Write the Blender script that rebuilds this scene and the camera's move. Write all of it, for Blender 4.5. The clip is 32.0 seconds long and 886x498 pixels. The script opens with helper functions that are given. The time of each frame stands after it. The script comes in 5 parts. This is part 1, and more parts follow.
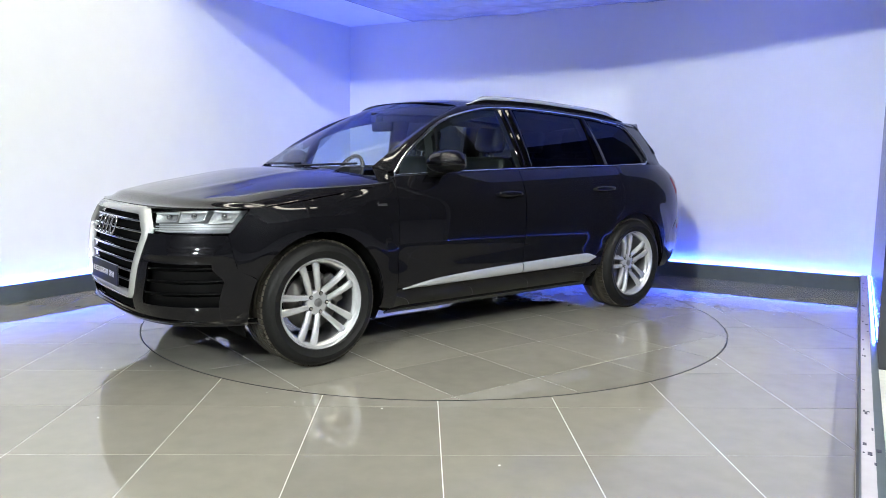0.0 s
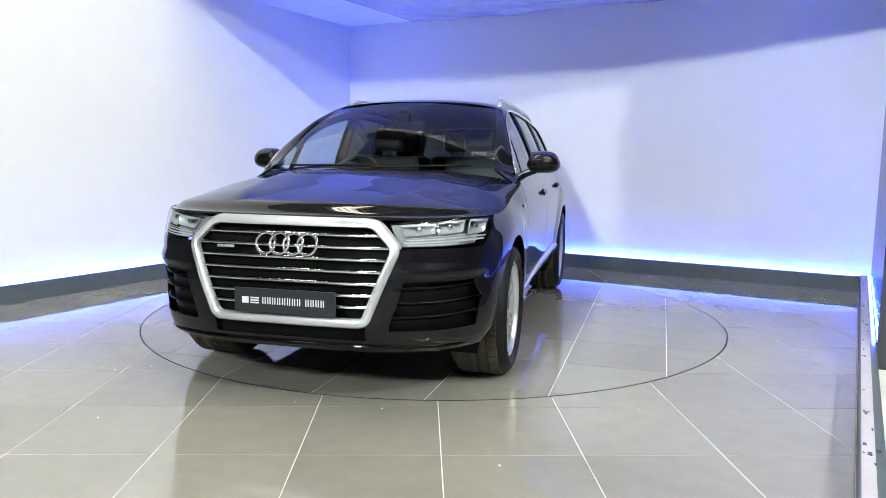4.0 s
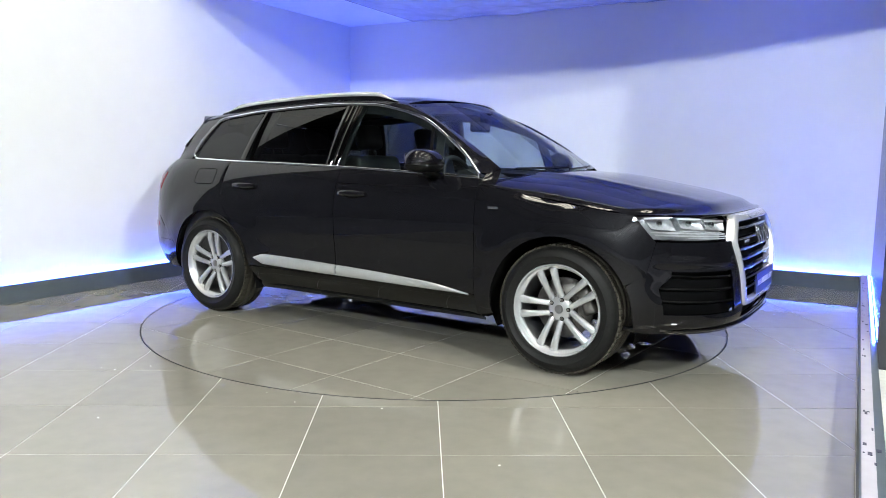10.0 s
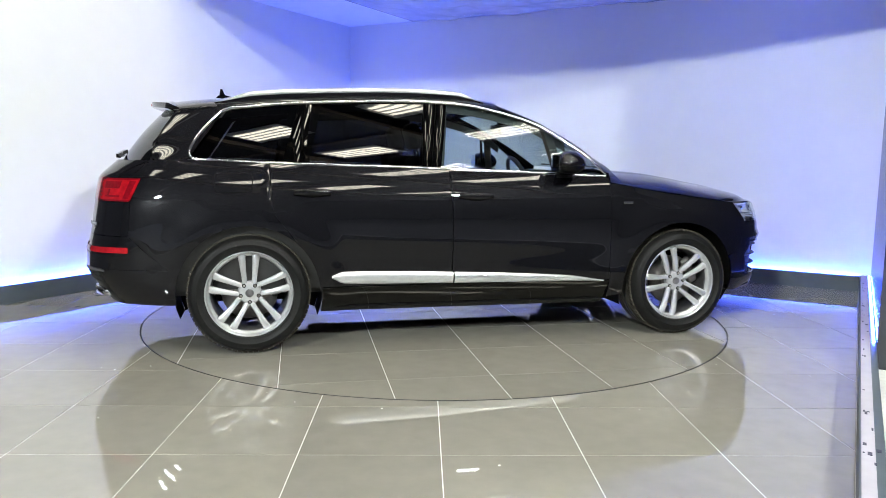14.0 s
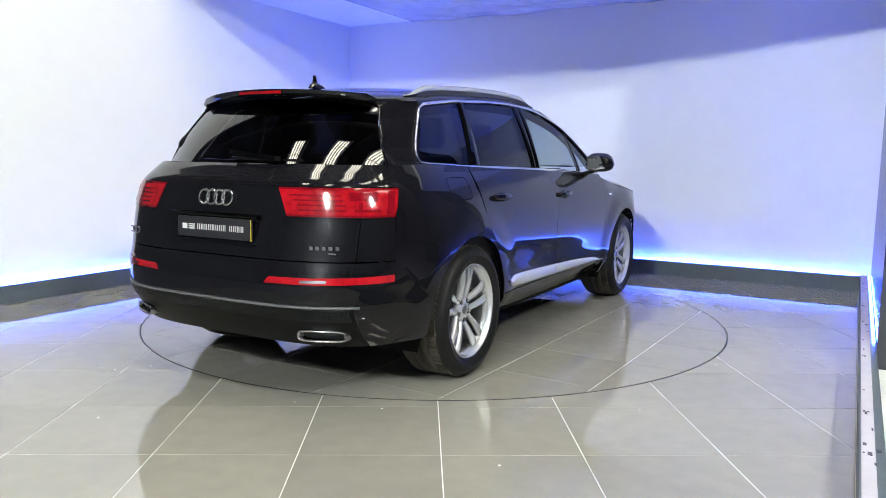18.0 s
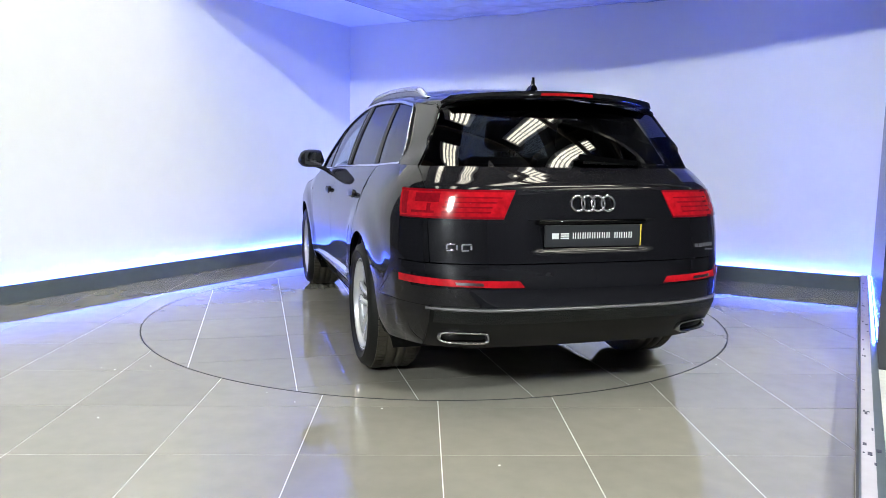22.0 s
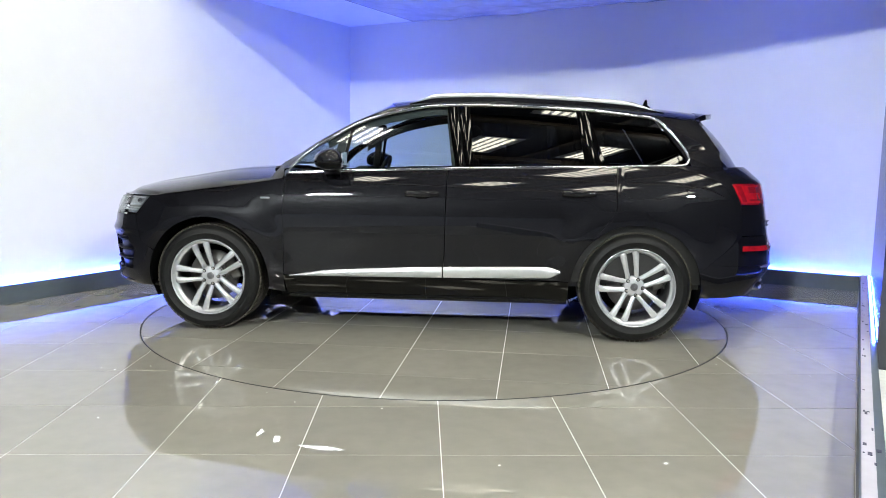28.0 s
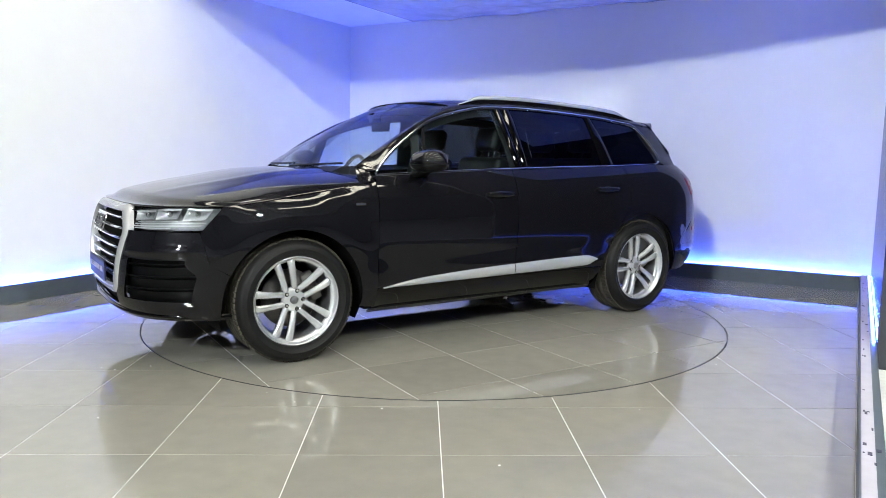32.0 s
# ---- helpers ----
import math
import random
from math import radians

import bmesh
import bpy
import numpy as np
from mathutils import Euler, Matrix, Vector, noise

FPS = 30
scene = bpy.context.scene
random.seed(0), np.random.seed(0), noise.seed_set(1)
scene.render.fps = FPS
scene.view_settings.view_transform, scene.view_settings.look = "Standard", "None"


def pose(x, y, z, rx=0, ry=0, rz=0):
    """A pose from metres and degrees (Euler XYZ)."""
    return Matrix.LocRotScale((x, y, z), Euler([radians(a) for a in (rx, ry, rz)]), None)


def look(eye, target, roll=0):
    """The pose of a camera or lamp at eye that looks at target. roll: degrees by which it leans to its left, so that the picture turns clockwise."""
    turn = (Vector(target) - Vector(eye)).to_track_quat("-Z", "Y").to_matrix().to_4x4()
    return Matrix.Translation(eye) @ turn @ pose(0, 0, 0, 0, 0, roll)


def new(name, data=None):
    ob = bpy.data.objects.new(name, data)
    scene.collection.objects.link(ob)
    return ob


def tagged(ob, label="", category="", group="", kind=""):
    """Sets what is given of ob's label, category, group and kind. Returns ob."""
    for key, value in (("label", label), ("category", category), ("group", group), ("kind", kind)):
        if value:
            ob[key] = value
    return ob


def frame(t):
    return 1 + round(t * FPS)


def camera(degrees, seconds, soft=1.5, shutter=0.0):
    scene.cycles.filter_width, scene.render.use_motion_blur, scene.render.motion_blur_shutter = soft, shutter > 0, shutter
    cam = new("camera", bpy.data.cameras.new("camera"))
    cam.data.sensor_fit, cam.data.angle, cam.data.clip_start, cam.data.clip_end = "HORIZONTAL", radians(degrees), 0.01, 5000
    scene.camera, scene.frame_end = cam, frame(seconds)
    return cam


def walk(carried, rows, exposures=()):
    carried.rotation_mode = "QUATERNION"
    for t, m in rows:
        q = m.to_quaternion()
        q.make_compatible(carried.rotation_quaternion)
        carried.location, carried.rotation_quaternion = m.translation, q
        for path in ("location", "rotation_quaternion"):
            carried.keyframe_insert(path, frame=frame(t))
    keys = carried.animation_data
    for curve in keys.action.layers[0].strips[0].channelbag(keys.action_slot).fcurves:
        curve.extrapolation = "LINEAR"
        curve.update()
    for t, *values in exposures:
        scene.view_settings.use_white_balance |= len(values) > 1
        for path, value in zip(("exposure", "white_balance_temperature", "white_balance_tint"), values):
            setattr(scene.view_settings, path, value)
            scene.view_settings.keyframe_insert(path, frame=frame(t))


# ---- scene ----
cam = camera(62.18, 32.0, soft=0.6)
EYE, PITCH, ROLL, YAW = (-0.1124, -5.9068, 1.2464), -7.088, 0.775, 1.64
CAM_POSE = (Matrix.Translation(EYE) @ pose(0, 0, 0, 0, 0, -YAW) @ pose(0, 0, 0, 90 + PITCH)
            @ pose(0, 0, 0, 0, 0, ROLL))
walk(cam, [(0.0, CAM_POSE), (32.0, CAM_POSE)], exposures=[(0.0, 0.02), (32.0, 0.02)])

# The room's own axes: u runs along the left wall towards the back wall, v along the back wall.
CORNER, UX, UY = (-1.11, 4.27), 0.515, 0.8572


def room(u, v, z=0.0):
    """A place given in the room's axes; the corner of left and back wall is the origin."""
    return Vector((CORNER[0] + u * UX + v * UY, CORNER[1] + u * UY - v * UX, z))


ROOM_TURN = math.degrees(math.atan2(UY, UX))
WIDE, CEIL, EDGE_U, HALL_H = 6.17, 2.97, -3.04, 6.6

# Light: a dim hall; the lamps in it and the light strips of the booth are meshes that glow.
world = bpy.data.worlds.new("world")
scene.world = world
world.use_nodes = True
world.node_tree.nodes["Background"].inputs[0].default_value = (0.55, 0.6, 0.75, 1)
world.node_tree.nodes["Background"].inputs[1].default_value = 0.02
TUBE_POWER, STRIP_POWER, ROOF_POWER, FLOOD_POWER = 1490.0, 302.0, 22.0, 1780.0


# ---- materials ----
def material(name, colour, rough=0.5, metal=0.0, coat=0.0, grain=0.0, scale=20.0, bump=0.0, spec=0.5, rough_var=0.0):
    """A surface with noise at two scales in its colour, its gloss and its relief."""
    m = bpy.data.materials.new(name)
    m.use_nodes = True
    nt = m.node_tree
    b = nt.nodes["Principled BSDF"]
    b.inputs["Base Color"].default_value = (*colour, 1)
    b.inputs["Roughness"].default_value = rough
    b.inputs["Metallic"].default_value = metal
    b.inputs["Coat Weight"].default_value = coat
    b.inputs["Coat Roughness"].default_value = 0.02
    b.inputs["Specular IOR Level"].default_value = spec
    if grain or bump or rough_var:
        tc = nt.nodes.new("ShaderNodeTexCoord")
        n1, n2 = nt.nodes.new("ShaderNodeTexNoise"), nt.nodes.new("ShaderNodeTexNoise")
        for n, k in ((n1, scale), (n2, scale * 0.12)):
            n.inputs["Scale"].default_value = k
            n.inputs["Detail"].default_value = 5
            nt.links.new(tc.outputs["Object"], n.inputs["Vector"])
        add = nt.nodes.new("ShaderNodeMath")
        add.operation = "ADD"
        nt.links.new(n1.outputs["Fac"], add.inputs[0])
        nt.links.new(n2.outputs["Fac"], add.inputs[1])
        if grain:
            mr = nt.nodes.new("ShaderNodeMapRange")
            mr.inputs[1].default_value, mr.inputs[2].default_value = 0.6, 1.4
            mr.inputs[3].default_value, mr.inputs[4].default_value = 1 - grain, 1 + grain
            nt.links.new(add.outputs[0], mr.inputs[0])
            mul = nt.nodes.new("ShaderNodeVectorMath")
            mul.operation = "SCALE"
            mul.inputs[0].default_value = colour
            nt.links.new(mr.outputs[0], mul.inputs["Scale"])
            nt.links.new(mul.outputs[0], b.inputs["Base Color"])
        if rough_var:
            mr = nt.nodes.new("ShaderNodeMapRange")
            mr.inputs[1].default_value, mr.inputs[2].default_value = 0.6, 1.4
            mr.inputs[3].default_value, mr.inputs[4].default_value = max(0.0, rough - rough_var), rough + rough_var
            nt.links.new(add.outputs[0], mr.inputs[0])
            nt.links.new(mr.outputs[0], b.inputs["Roughness"])
        if bump:
            bp = nt.nodes.new("ShaderNodeBump")
            bp.inputs["Strength"].default_value = bump
            bp.inputs["Distance"].default_value = 0.01
            nt.links.new(n1.outputs["Fac"], bp.inputs["Height"])
            nt.links.new(bp.outputs[0], b.inputs["Normal"])
    return m


def glow(name, colour, power):
    m = bpy.data.materials.new(name)
    m.use_nodes = True
    b = m.node_tree.nodes["Principled BSDF"]
    b.inputs["Base Color"].default_value = (*colour, 1)
    b.inputs["Emission Color"].default_value = (*colour, 1)
    b.inputs["Emission Strength"].default_value = power
    return m


def glass(name, tint, gloss=0.0, face=0.06):
    """A thin pane: light passes straight, dimmed by the tint; the surface mirrors by its angle."""
    m = bpy.data.materials.new(name)
    m.use_nodes = True
    nt = m.node_tree
    nt.nodes.remove(nt.nodes["Principled BSDF"])
    tr, gl = nt.nodes.new("ShaderNodeBsdfTransparent"), nt.nodes.new("ShaderNodeBsdfGlossy")
    lw, mx = nt.nodes.new("ShaderNodeLayerWeight"), nt.nodes.new("ShaderNodeMixShader")
    pw, mr = nt.nodes.new("ShaderNodeMath"), nt.nodes.new("ShaderNodeMapRange")
    tr.inputs[0].default_value = (*tint, 1)
    gl.inputs["Roughness"].default_value = gloss
    lw.inputs["Blend"].default_value = 0.5
    pw.operation, pw.inputs[1].default_value = "POWER", 5.0
    mr.inputs[3].default_value, mr.inputs[4].default_value = face, 1.0
    nt.links.new(lw.outputs["Facing"], pw.inputs[0])
    nt.links.new(pw.outputs[0], mr.inputs[0])
    nt.links.new(mr.outputs[0], mx.inputs[0])
    nt.links.new(tr.outputs[0], mx.inputs[1])
    nt.links.new(gl.outputs[0], mx.inputs[2])
    nt.links.new(mx.outputs[0], nt.nodes["Material Output"].inputs[0])
    return m


def tile_material(name, colour):
    """Polished porcelain: faint cloudy veins, each tile a little lighter or darker than the next."""
    m = material(name, colour, rough=0.006, grain=0.10, scale=9.0, spec=0.9)
    nt = m.node_tree
    b = nt.nodes["Principled BSDF"]
    old = b.inputs["Base Color"].links[0].from_socket
    b.inputs["IOR"].default_value = 1.75
    info, mr, mul = nt.nodes.new("ShaderNodeObjectInfo"), nt.nodes.new("ShaderNodeMapRange"), nt.nodes.new("ShaderNodeVectorMath")
    mr.inputs[3].default_value, mr.inputs[4].default_value = 0.93, 1.06
    mul.operation = "SCALE"
    nt.links.new(info.outputs["Random"], mr.inputs[0])
    nt.links.new(old, mul.inputs[0])
    nt.links.new(mr.outputs[0], mul.inputs["Scale"])
    nt.links.new(mul.outputs[0], b.inputs["Base Color"])
    return m


WALL = material("white_wall_paint", (0.81, 0.82, 0.83), 0.45, grain=0.02, scale=6, bump=0.03)
SCREEN_WALL = material("dark_gloss_panel", (0.035, 0.037, 0.045), 0.25, grain=0.1, scale=4, bump=0.02)
CEILING = material("pale_stretched_film", (0.82, 0.84, 0.88), 0.32, grain=0.04, scale=5, bump=0.1)
FILM = material("shiny_film", (0.62, 0.64, 0.68), 0.18, metal=0.3, grain=0.15, scale=8, bump=0.2)
# Near-black hall wall and roof: the hall's dimness is put in the colour.
HALL_WALL = material("dimmed_hall_wall", (0.042, 0.045, 0.062), 0.7, grain=0.2, scale=2, bump=0.1)
# Far wall made lighter to brighten what the car's flanks mirror.
HALL_FAR = material("lifted_hall_far_wall", (0.15, 0.15, 0.16), 0.7, grain=0.7, scale=4, bump=0.1)
HALL_ROOF = material("hall_roof_sheet", (0.030, 0.031, 0.038), 0.7, grain=0.2, scale=2)
SKIRT = material("slate_grey_paint", (0.085, 0.105, 0.125), 0.4, grain=0.12, scale=14, bump=0.05)
LEDGE = material("scuffed_white_ledge", (0.46, 0.44, 0.50), 0.5, grain=0.12, scale=10, bump=0.1)
SCUFF = material("dark_scuff", (0.05, 0.05, 0.09), 0.6, grain=0.3, scale=60)
GROUT = material("pale_grout", (0.72, 0.71, 0.68), 0.6, grain=0.15, scale=30)
TILE = tile_material("grey_porcelain", (0.275, 0.261, 0.224))
TILE_DISC = tile_material("grey_porcelain_disc", (0.265, 0.252, 0.216))
STEEL_EDGE = material("dark_steel_edge", (0.05, 0.05, 0.05), 0.45, metal=0.6, grain=0.2, scale=30)
STRIP = glow("blue_light_strip", (0.035, 0.10, 1.0), STRIP_POWER)
TUBE = glow("white_tube", (0.92, 0.99, 0.98), TUBE_POWER)
ROOF_LIGHT = glow("roof_light_panel", (1.0, 0.95, 0.80), ROOF_POWER)
FLOOD = glow("flood_lamp_face", (0.92, 0.99, 0.98), FLOOD_POWER)
FIXTURE = material("white_lamp_tray", (0.7, 0.7, 0.7), 0.4, grain=0.05)


# ---- mesh helpers ----
def finish(ob, bm, mat, smooth=False):
    bm.normal_update()
    for f in bm.faces:
        f.smooth = smooth
    bm.to_mesh(ob.data)
    bm.free()
    if mat:
        ob.data.materials.append(mat)
    return ob


def thing(name, bm, mat, label="", category="", group="", kind="", smooth=False):
    ob = finish(new(name, bpy.data.meshes.new(name)), bm, mat, smooth)
    return tagged(ob, label, category, group, kind)


def part(name, bm, mat, parent, label="", smooth=False):
    ob = finish(new(name, bpy.data.meshes.new(name)), bm, mat, smooth)
    ob.parent = parent
    return tagged(ob, label) if label else ob


def empty(name, label, category, group=""):
    return tagged(new(name), label, category, group)


def add_box(bm, x0, x1, y0, y1, z0, z1, m=None):
    vs = [bm.verts.new((x, y, z)) for z in (z0, z1) for y in (y0, y1) for x in (x0, x1)]
    if m:
        for v in vs:
            v.co = m @ v.co
    for f in ((0, 2, 3, 1), (4, 5, 7, 6), (0, 1, 5, 4), (2, 6, 7, 3), (0, 4, 6, 2), (1, 3, 7, 5)):
        bm.faces.new([vs[i] for i in f])
    return vs


def box(x0, x1, y0, y1, z0, z1, m=None, bevel=0.0, seg=2):
    bm = bmesh.new()
    add_box(bm, x0, x1, y0, y1, z0, z1, m)
    if bevel:
        bmesh.ops.bevel(bm, geom=bm.edges[:], offset=bevel, segments=seg, affect="EDGES", profile=0.5)
    return bm


def room_box(u0, u1, v0, v1, z0, z1, bevel=0.0):
    """A box along the room's axes."""
    c = room(0, 0)
    m = Matrix(((UX, UY, 0, c.x), (UY, -UX, 0, c.y), (0, 0, 1, 0), (0, 0, 0, 1)))
    bm = box(u0, u1, v0, v1, z0, z1, m, bevel)
    bmesh.ops.recalc_face_normals(bm, faces=bm.faces[:])
    return bm


def slab(points, z0, z1):
    """An upright prism over a flat outline."""
    bm = bmesh.new()
    lo = [bm.verts.new((x, y, z0)) for x, y in points]
    hi = [bm.verts.new((x, y, z1)) for x, y in points]
    bm.faces.new(hi)
    bm.faces.new(lo[::-1])
    n = len(points)
    for i in range(n):
        bm.faces.new((lo[i], lo[(i + 1) % n], hi[(i + 1) % n], hi[i]))
    bmesh.ops.recalc_face_normals(bm, faces=bm.faces[:])
    return bm


# ---- setting ----
HALL_U, HALL_V0, HALL_V1, WALL_END = -19.0, -4.0, 17.0, -5.05
wall_left = thing("wall_left", room_box(WALL_END, 0.0, -0.15, 0.0, 0.0, HALL_H), WALL, "smooth white painted wall washed by blue light", "wall", kind="structure")
wall_back = thing("wall_back", room_box(0.0, 0.15, -0.15, 6.45, 0.0, HALL_H), WALL, "smooth white painted back wall of the booth", "wall", kind="structure")
# Above the ceiling, out of view, it is carried up to block the flood lamp.
wall_right = thing("wall_right", room_box(-3.1, 0.0, 6.262, 6.41, 0.0, HALL_H), SCREEN_WALL, "dark glossy side wall above a scuffed ledge", "wall", kind="structure")
ceiling = thing("ceiling", slab([tuple(room(u, v)[:2]) for u, v in ((0, 0), (EDGE_U, 0), (EDGE_U, 3.5), (-2.85, 4.35), (-2.5, 5.15), (-1.95, 6.262), (0, 6.262))], CEIL, CEIL + 0.14), CEILING, "low pale ceiling of the booth lit blue", "ceiling", kind="structure")
# Walls out of view, added to close the hall; their tones shape the reflections.
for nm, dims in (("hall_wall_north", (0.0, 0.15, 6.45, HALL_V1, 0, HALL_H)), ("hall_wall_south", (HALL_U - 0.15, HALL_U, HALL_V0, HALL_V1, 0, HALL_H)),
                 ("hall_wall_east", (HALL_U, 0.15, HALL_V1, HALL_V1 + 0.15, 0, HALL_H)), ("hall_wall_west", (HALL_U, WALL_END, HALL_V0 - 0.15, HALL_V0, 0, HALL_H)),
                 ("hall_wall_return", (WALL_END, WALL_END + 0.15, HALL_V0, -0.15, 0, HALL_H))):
    thing(nm, room_box(*dims), HALL_FAR if nm == "hall_wall_south" else HALL_WALL, "unseen plain wall closing the hall behind", "wall", kind="structure")
ROOF_STEEL = material("brown_roof_steel", (0.10, 0.078, 0.055), 0.6, grain=0.25, scale=3)
for u in (-1.6, -3.55, -6.25, -9.2):
    thing("roof_beam", room_box(u - 0.10, u + 0.10, HALL_V0, HALL_V1, HALL_H - 0.42, HALL_H - 0.12), ROOF_STEEL, "brown steel beam under the hall roof", "beam", "roof beams", kind="structure")
for v in (-0.9, 1.9, 4.5, 7.1, 9.9):
    thing("roof_purlin", room_box(HALL_U, 0.0, v - 0.06, v + 0.06, HALL_H - 0.12, HALL_H - 0.002), ROOF_STEEL, "brown steel purlin under the hall roof", "beam", "roof purlins", kind="structure")
thing("hall_ceiling", room_box(HALL_U, 0.15, HALL_V0, HALL_V1, HALL_H, HALL_H + 0.1), HALL_ROOF, "dark hall roof", "ceiling", kind="structure")

skirt_h = 0.155
LIP = 0.012


def plinth(name, u0, u1, v0, v1, lip, label):
    """A plinth with a raised front lip that hides the light strip behind it."""
    bm = room_box(u0, u1, v0, v1, 0.0, skirt_h - 0.026)
    other = room_box(*lip, skirt_h - 0.026, skirt_h)
    me = bpy.data.meshes.new("lip")
    other.to_mesh(me)
    other.free()
    bm.from_mesh(me)
    bpy.data.meshes.remove(me)
    thing(name, bm, SKIRT, label, "baseboard", kind="structure")


plinth("baseboard_left", WALL_END, -0.062, 0.002, 0.06, (WALL_END, -0.062, 0.06 - LIP, 0.06), "slate grey plinth along the white wall")
plinth("baseboard_back", -0.06, -0.002, 0.002, WIDE - 0.002, (-0.06, -0.06 + LIP, 0.05, WIDE - 0.002), "slate grey plinth along the back wall")


def light_strip(dims):
    thing("light_strip", room_box(*dims), STRIP, "glowing blue light strip behind the plinth's lip", "light strip", "light strips")


light_strip((WALL_END + 0.1, -0.03, 0.020, 0.034, skirt_h - 0.026, skirt_h - 0.018))
light_strip((-0.034, -0.020, 0.05, 6.15, skirt_h - 0.026, skirt_h - 0.018))
light_strip((-3.08, -0.05, 6.240, 6.252, skirt_h + 0.003, skirt_h + 0.008))
thing("strip_cover", room_box(-3.08, -0.05, 6.226, 6.231, skirt_h, skirt_h + 0.017), LEDGE, "thin white lip in front of the light strip", "trim", kind="structure")

kerb = thing("kerb", room_box(-9.2, -0.004, WIDE, WIDE + 0.090, 0.0, skirt_h, 0.004), SKIRT, "slate grey kerb along the open side", "kerb", kind="structure")
thing("ledge", room_box(-9.2, -0.006, WIDE + 0.008, WIDE + 0.055, skirt_h, skirt_h + 0.003), LEDGE, "white ledge with dark scuffs and paint marks", "ledge", kind="structure")
rnd = random.Random(4)
scuffs = empty("scuff_marks", "dark blue scuff marks on the white ledge", "marks")
for i in range(34):
    u = -0.25 - 5.2 * rnd.random() ** 0.7
    v = WIDE + 0.012 + rnd.random() ** 2 * 0.05
    part("scuff", room_box(u, u + 0.01 + 0.03 * rnd.random(), v, v + 0.004 + 0.014 * rnd.random(), skirt_h + 0.0032, skirt_h + 0.0042), SCUFF, scuffs)

# ---- floor: slab of grout, tiles lying in it, the turning disc let into it ----
TILE_W, TX, TY, DISC_R = 0.6036, -0.0238, -2.3341, 2.2354
JOINT = 0.0042


def clip(poly, a, b, c):
    """The part of a flat outline where a*x + b*y <= c."""
    out = []
    for i, p in enumerate(poly):
        q = poly[(i + 1) % len(poly)]
        dp, dq = a * p[0] + b * p[1] - c, a * q[0] + b * q[1] - c
        if dp <= 0:
            out.append(p)
        if (dp < 0 < dq) or (dq < 0 < dp):
            k = dp / (dp - dq)
            out.append((p[0] + (q[0] - p[0]) * k, p[1] + (q[1] - p[1]) * k))
    return out


def inside_disc(poly, r, n=160):
    for i in range(n):
        a = 2 * math.pi * (i + 0.5) / n
        if max(math.cos(a) * x + math.sin(a) * y for x, y in poly) > r:
            poly = clip(poly, math.cos(a), math.sin(a), r)
            if len(poly) < 3:
                return []
    return poly


def outside_disc(poly, r):
    """The part of a flat outline that lies outside the disc round the origin."""
    pts = []
    for i, p in enumerate(poly):
        q = poly[(i + 1) % len(poly)]
        cuts = [0.0]
        dx, dy = q[0] - p[0], q[1] - p[1]
        aa, bb, cc = dx * dx + dy * dy, p[0] * dx + p[1] * dy, p[0] ** 2 + p[1] ** 2 - r * r
        disc = bb * bb - aa * cc
        if disc > 0 and aa > 0:
            cuts += sorted(k for k in ((-bb - disc ** 0.5) / aa, (-bb + disc ** 0.5) / aa) if 1e-6 < k < 1 - 1e-6)
        pts += [(p[0] + dx * k, p[1] + dy * k) for k in cuts]
    n = len(pts)
    keep = [math.hypot(*p) >= r - 1e-6 for p in pts]
    if all(keep):
        return [pts] if min(math.hypot((pts[i][0] + pts[i - 1][0]) / 2, (pts[i][1] + pts[i - 1][1]) / 2) for i in range(n)) > r - 1e-3 else [ring_join(pts, r)]
    if not any(keep):
        return []
    start = next(i for i in range(n) if keep[i] and not keep[i - 1])
    run = []
    for i in range(n):
        p = pts[(start + i) % n]
        if not keep[(start + i) % n]:
            break
        run.append(p)
    return [close_arc(run, r)] if len(run) > 1 else []


def close_arc(run, r):
    a0, a1 = math.atan2(run[-1][1], run[-1][0]), math.atan2(run[0][1], run[0][0])
    d = (a1 - a0 + math.pi) % (2 * math.pi) - math.pi
    n = max(2, int(abs(d) / 0.035))
    return run + [(r * math.cos(a0 + d * k / n), r * math.sin(a0 + d * k / n)) for k in range(1, n)]


def ring_join(pts, r):
    """All corners lie outside, one side dips into the disc: start the run behind the dip."""
    n = len(pts)
    for i in range(n):
        p, q = pts[i - 1], pts[i]
        if math.hypot((p[0] + q[0]) / 2, (p[1] + q[1]) / 2) < r - 1e-4:
            return close_arc(pts[i:] + pts[:i], r)
    return pts


def big_ring(r, outer, z):
    """A flat sheet round the disc's hole."""
    bm = bmesh.new()
    n = 128
    ins = [bm.verts.new((r * math.cos(2 * math.pi * i / n), r * math.sin(2 * math.pi * i / n), z)) for i in range(n)]
    outs = []
    for i in range(n):
        c, s = math.cos(2 * math.pi * i / n), math.sin(2 * math.pi * i / n)
        k = outer / max(abs(c), abs(s))
        outs.append(bm.verts.new((c * k, s * k, z)))
    for i in range(n):
        bm.faces.new((ins[i], outs[i], outs[(i + 1) % n], ins[(i + 1) % n]))
    bmesh.ops.recalc_face_normals(bm, faces=bm.faces[:])
    return bm


HALL_FLOOR = material("grey_hall_floor", (0.115, 0.118, 0.145), 0.6, grain=0.2, scale=3, spec=0.2)
for dims in ((HALL_U, -9.55, HALL_V0, HALL_V1, -0.001, 0.003), (-9.55, WALL_END, HALL_V0, 0.058, -0.001, 0.003), (-9.55, 0.0, WIDE + 0.26, HALL_V1, -0.001, 0.003)):
    thing("hall_floor", room_box(*dims), HALL_FLOOR, "grey concrete floor of the hall", "floor", kind="structure")
floor = thing("floor", big_ring(DISC_R + 0.004, 26, -0.0015), GROUT, "polished grey tile floor with pale joints", "floor", kind="structure")
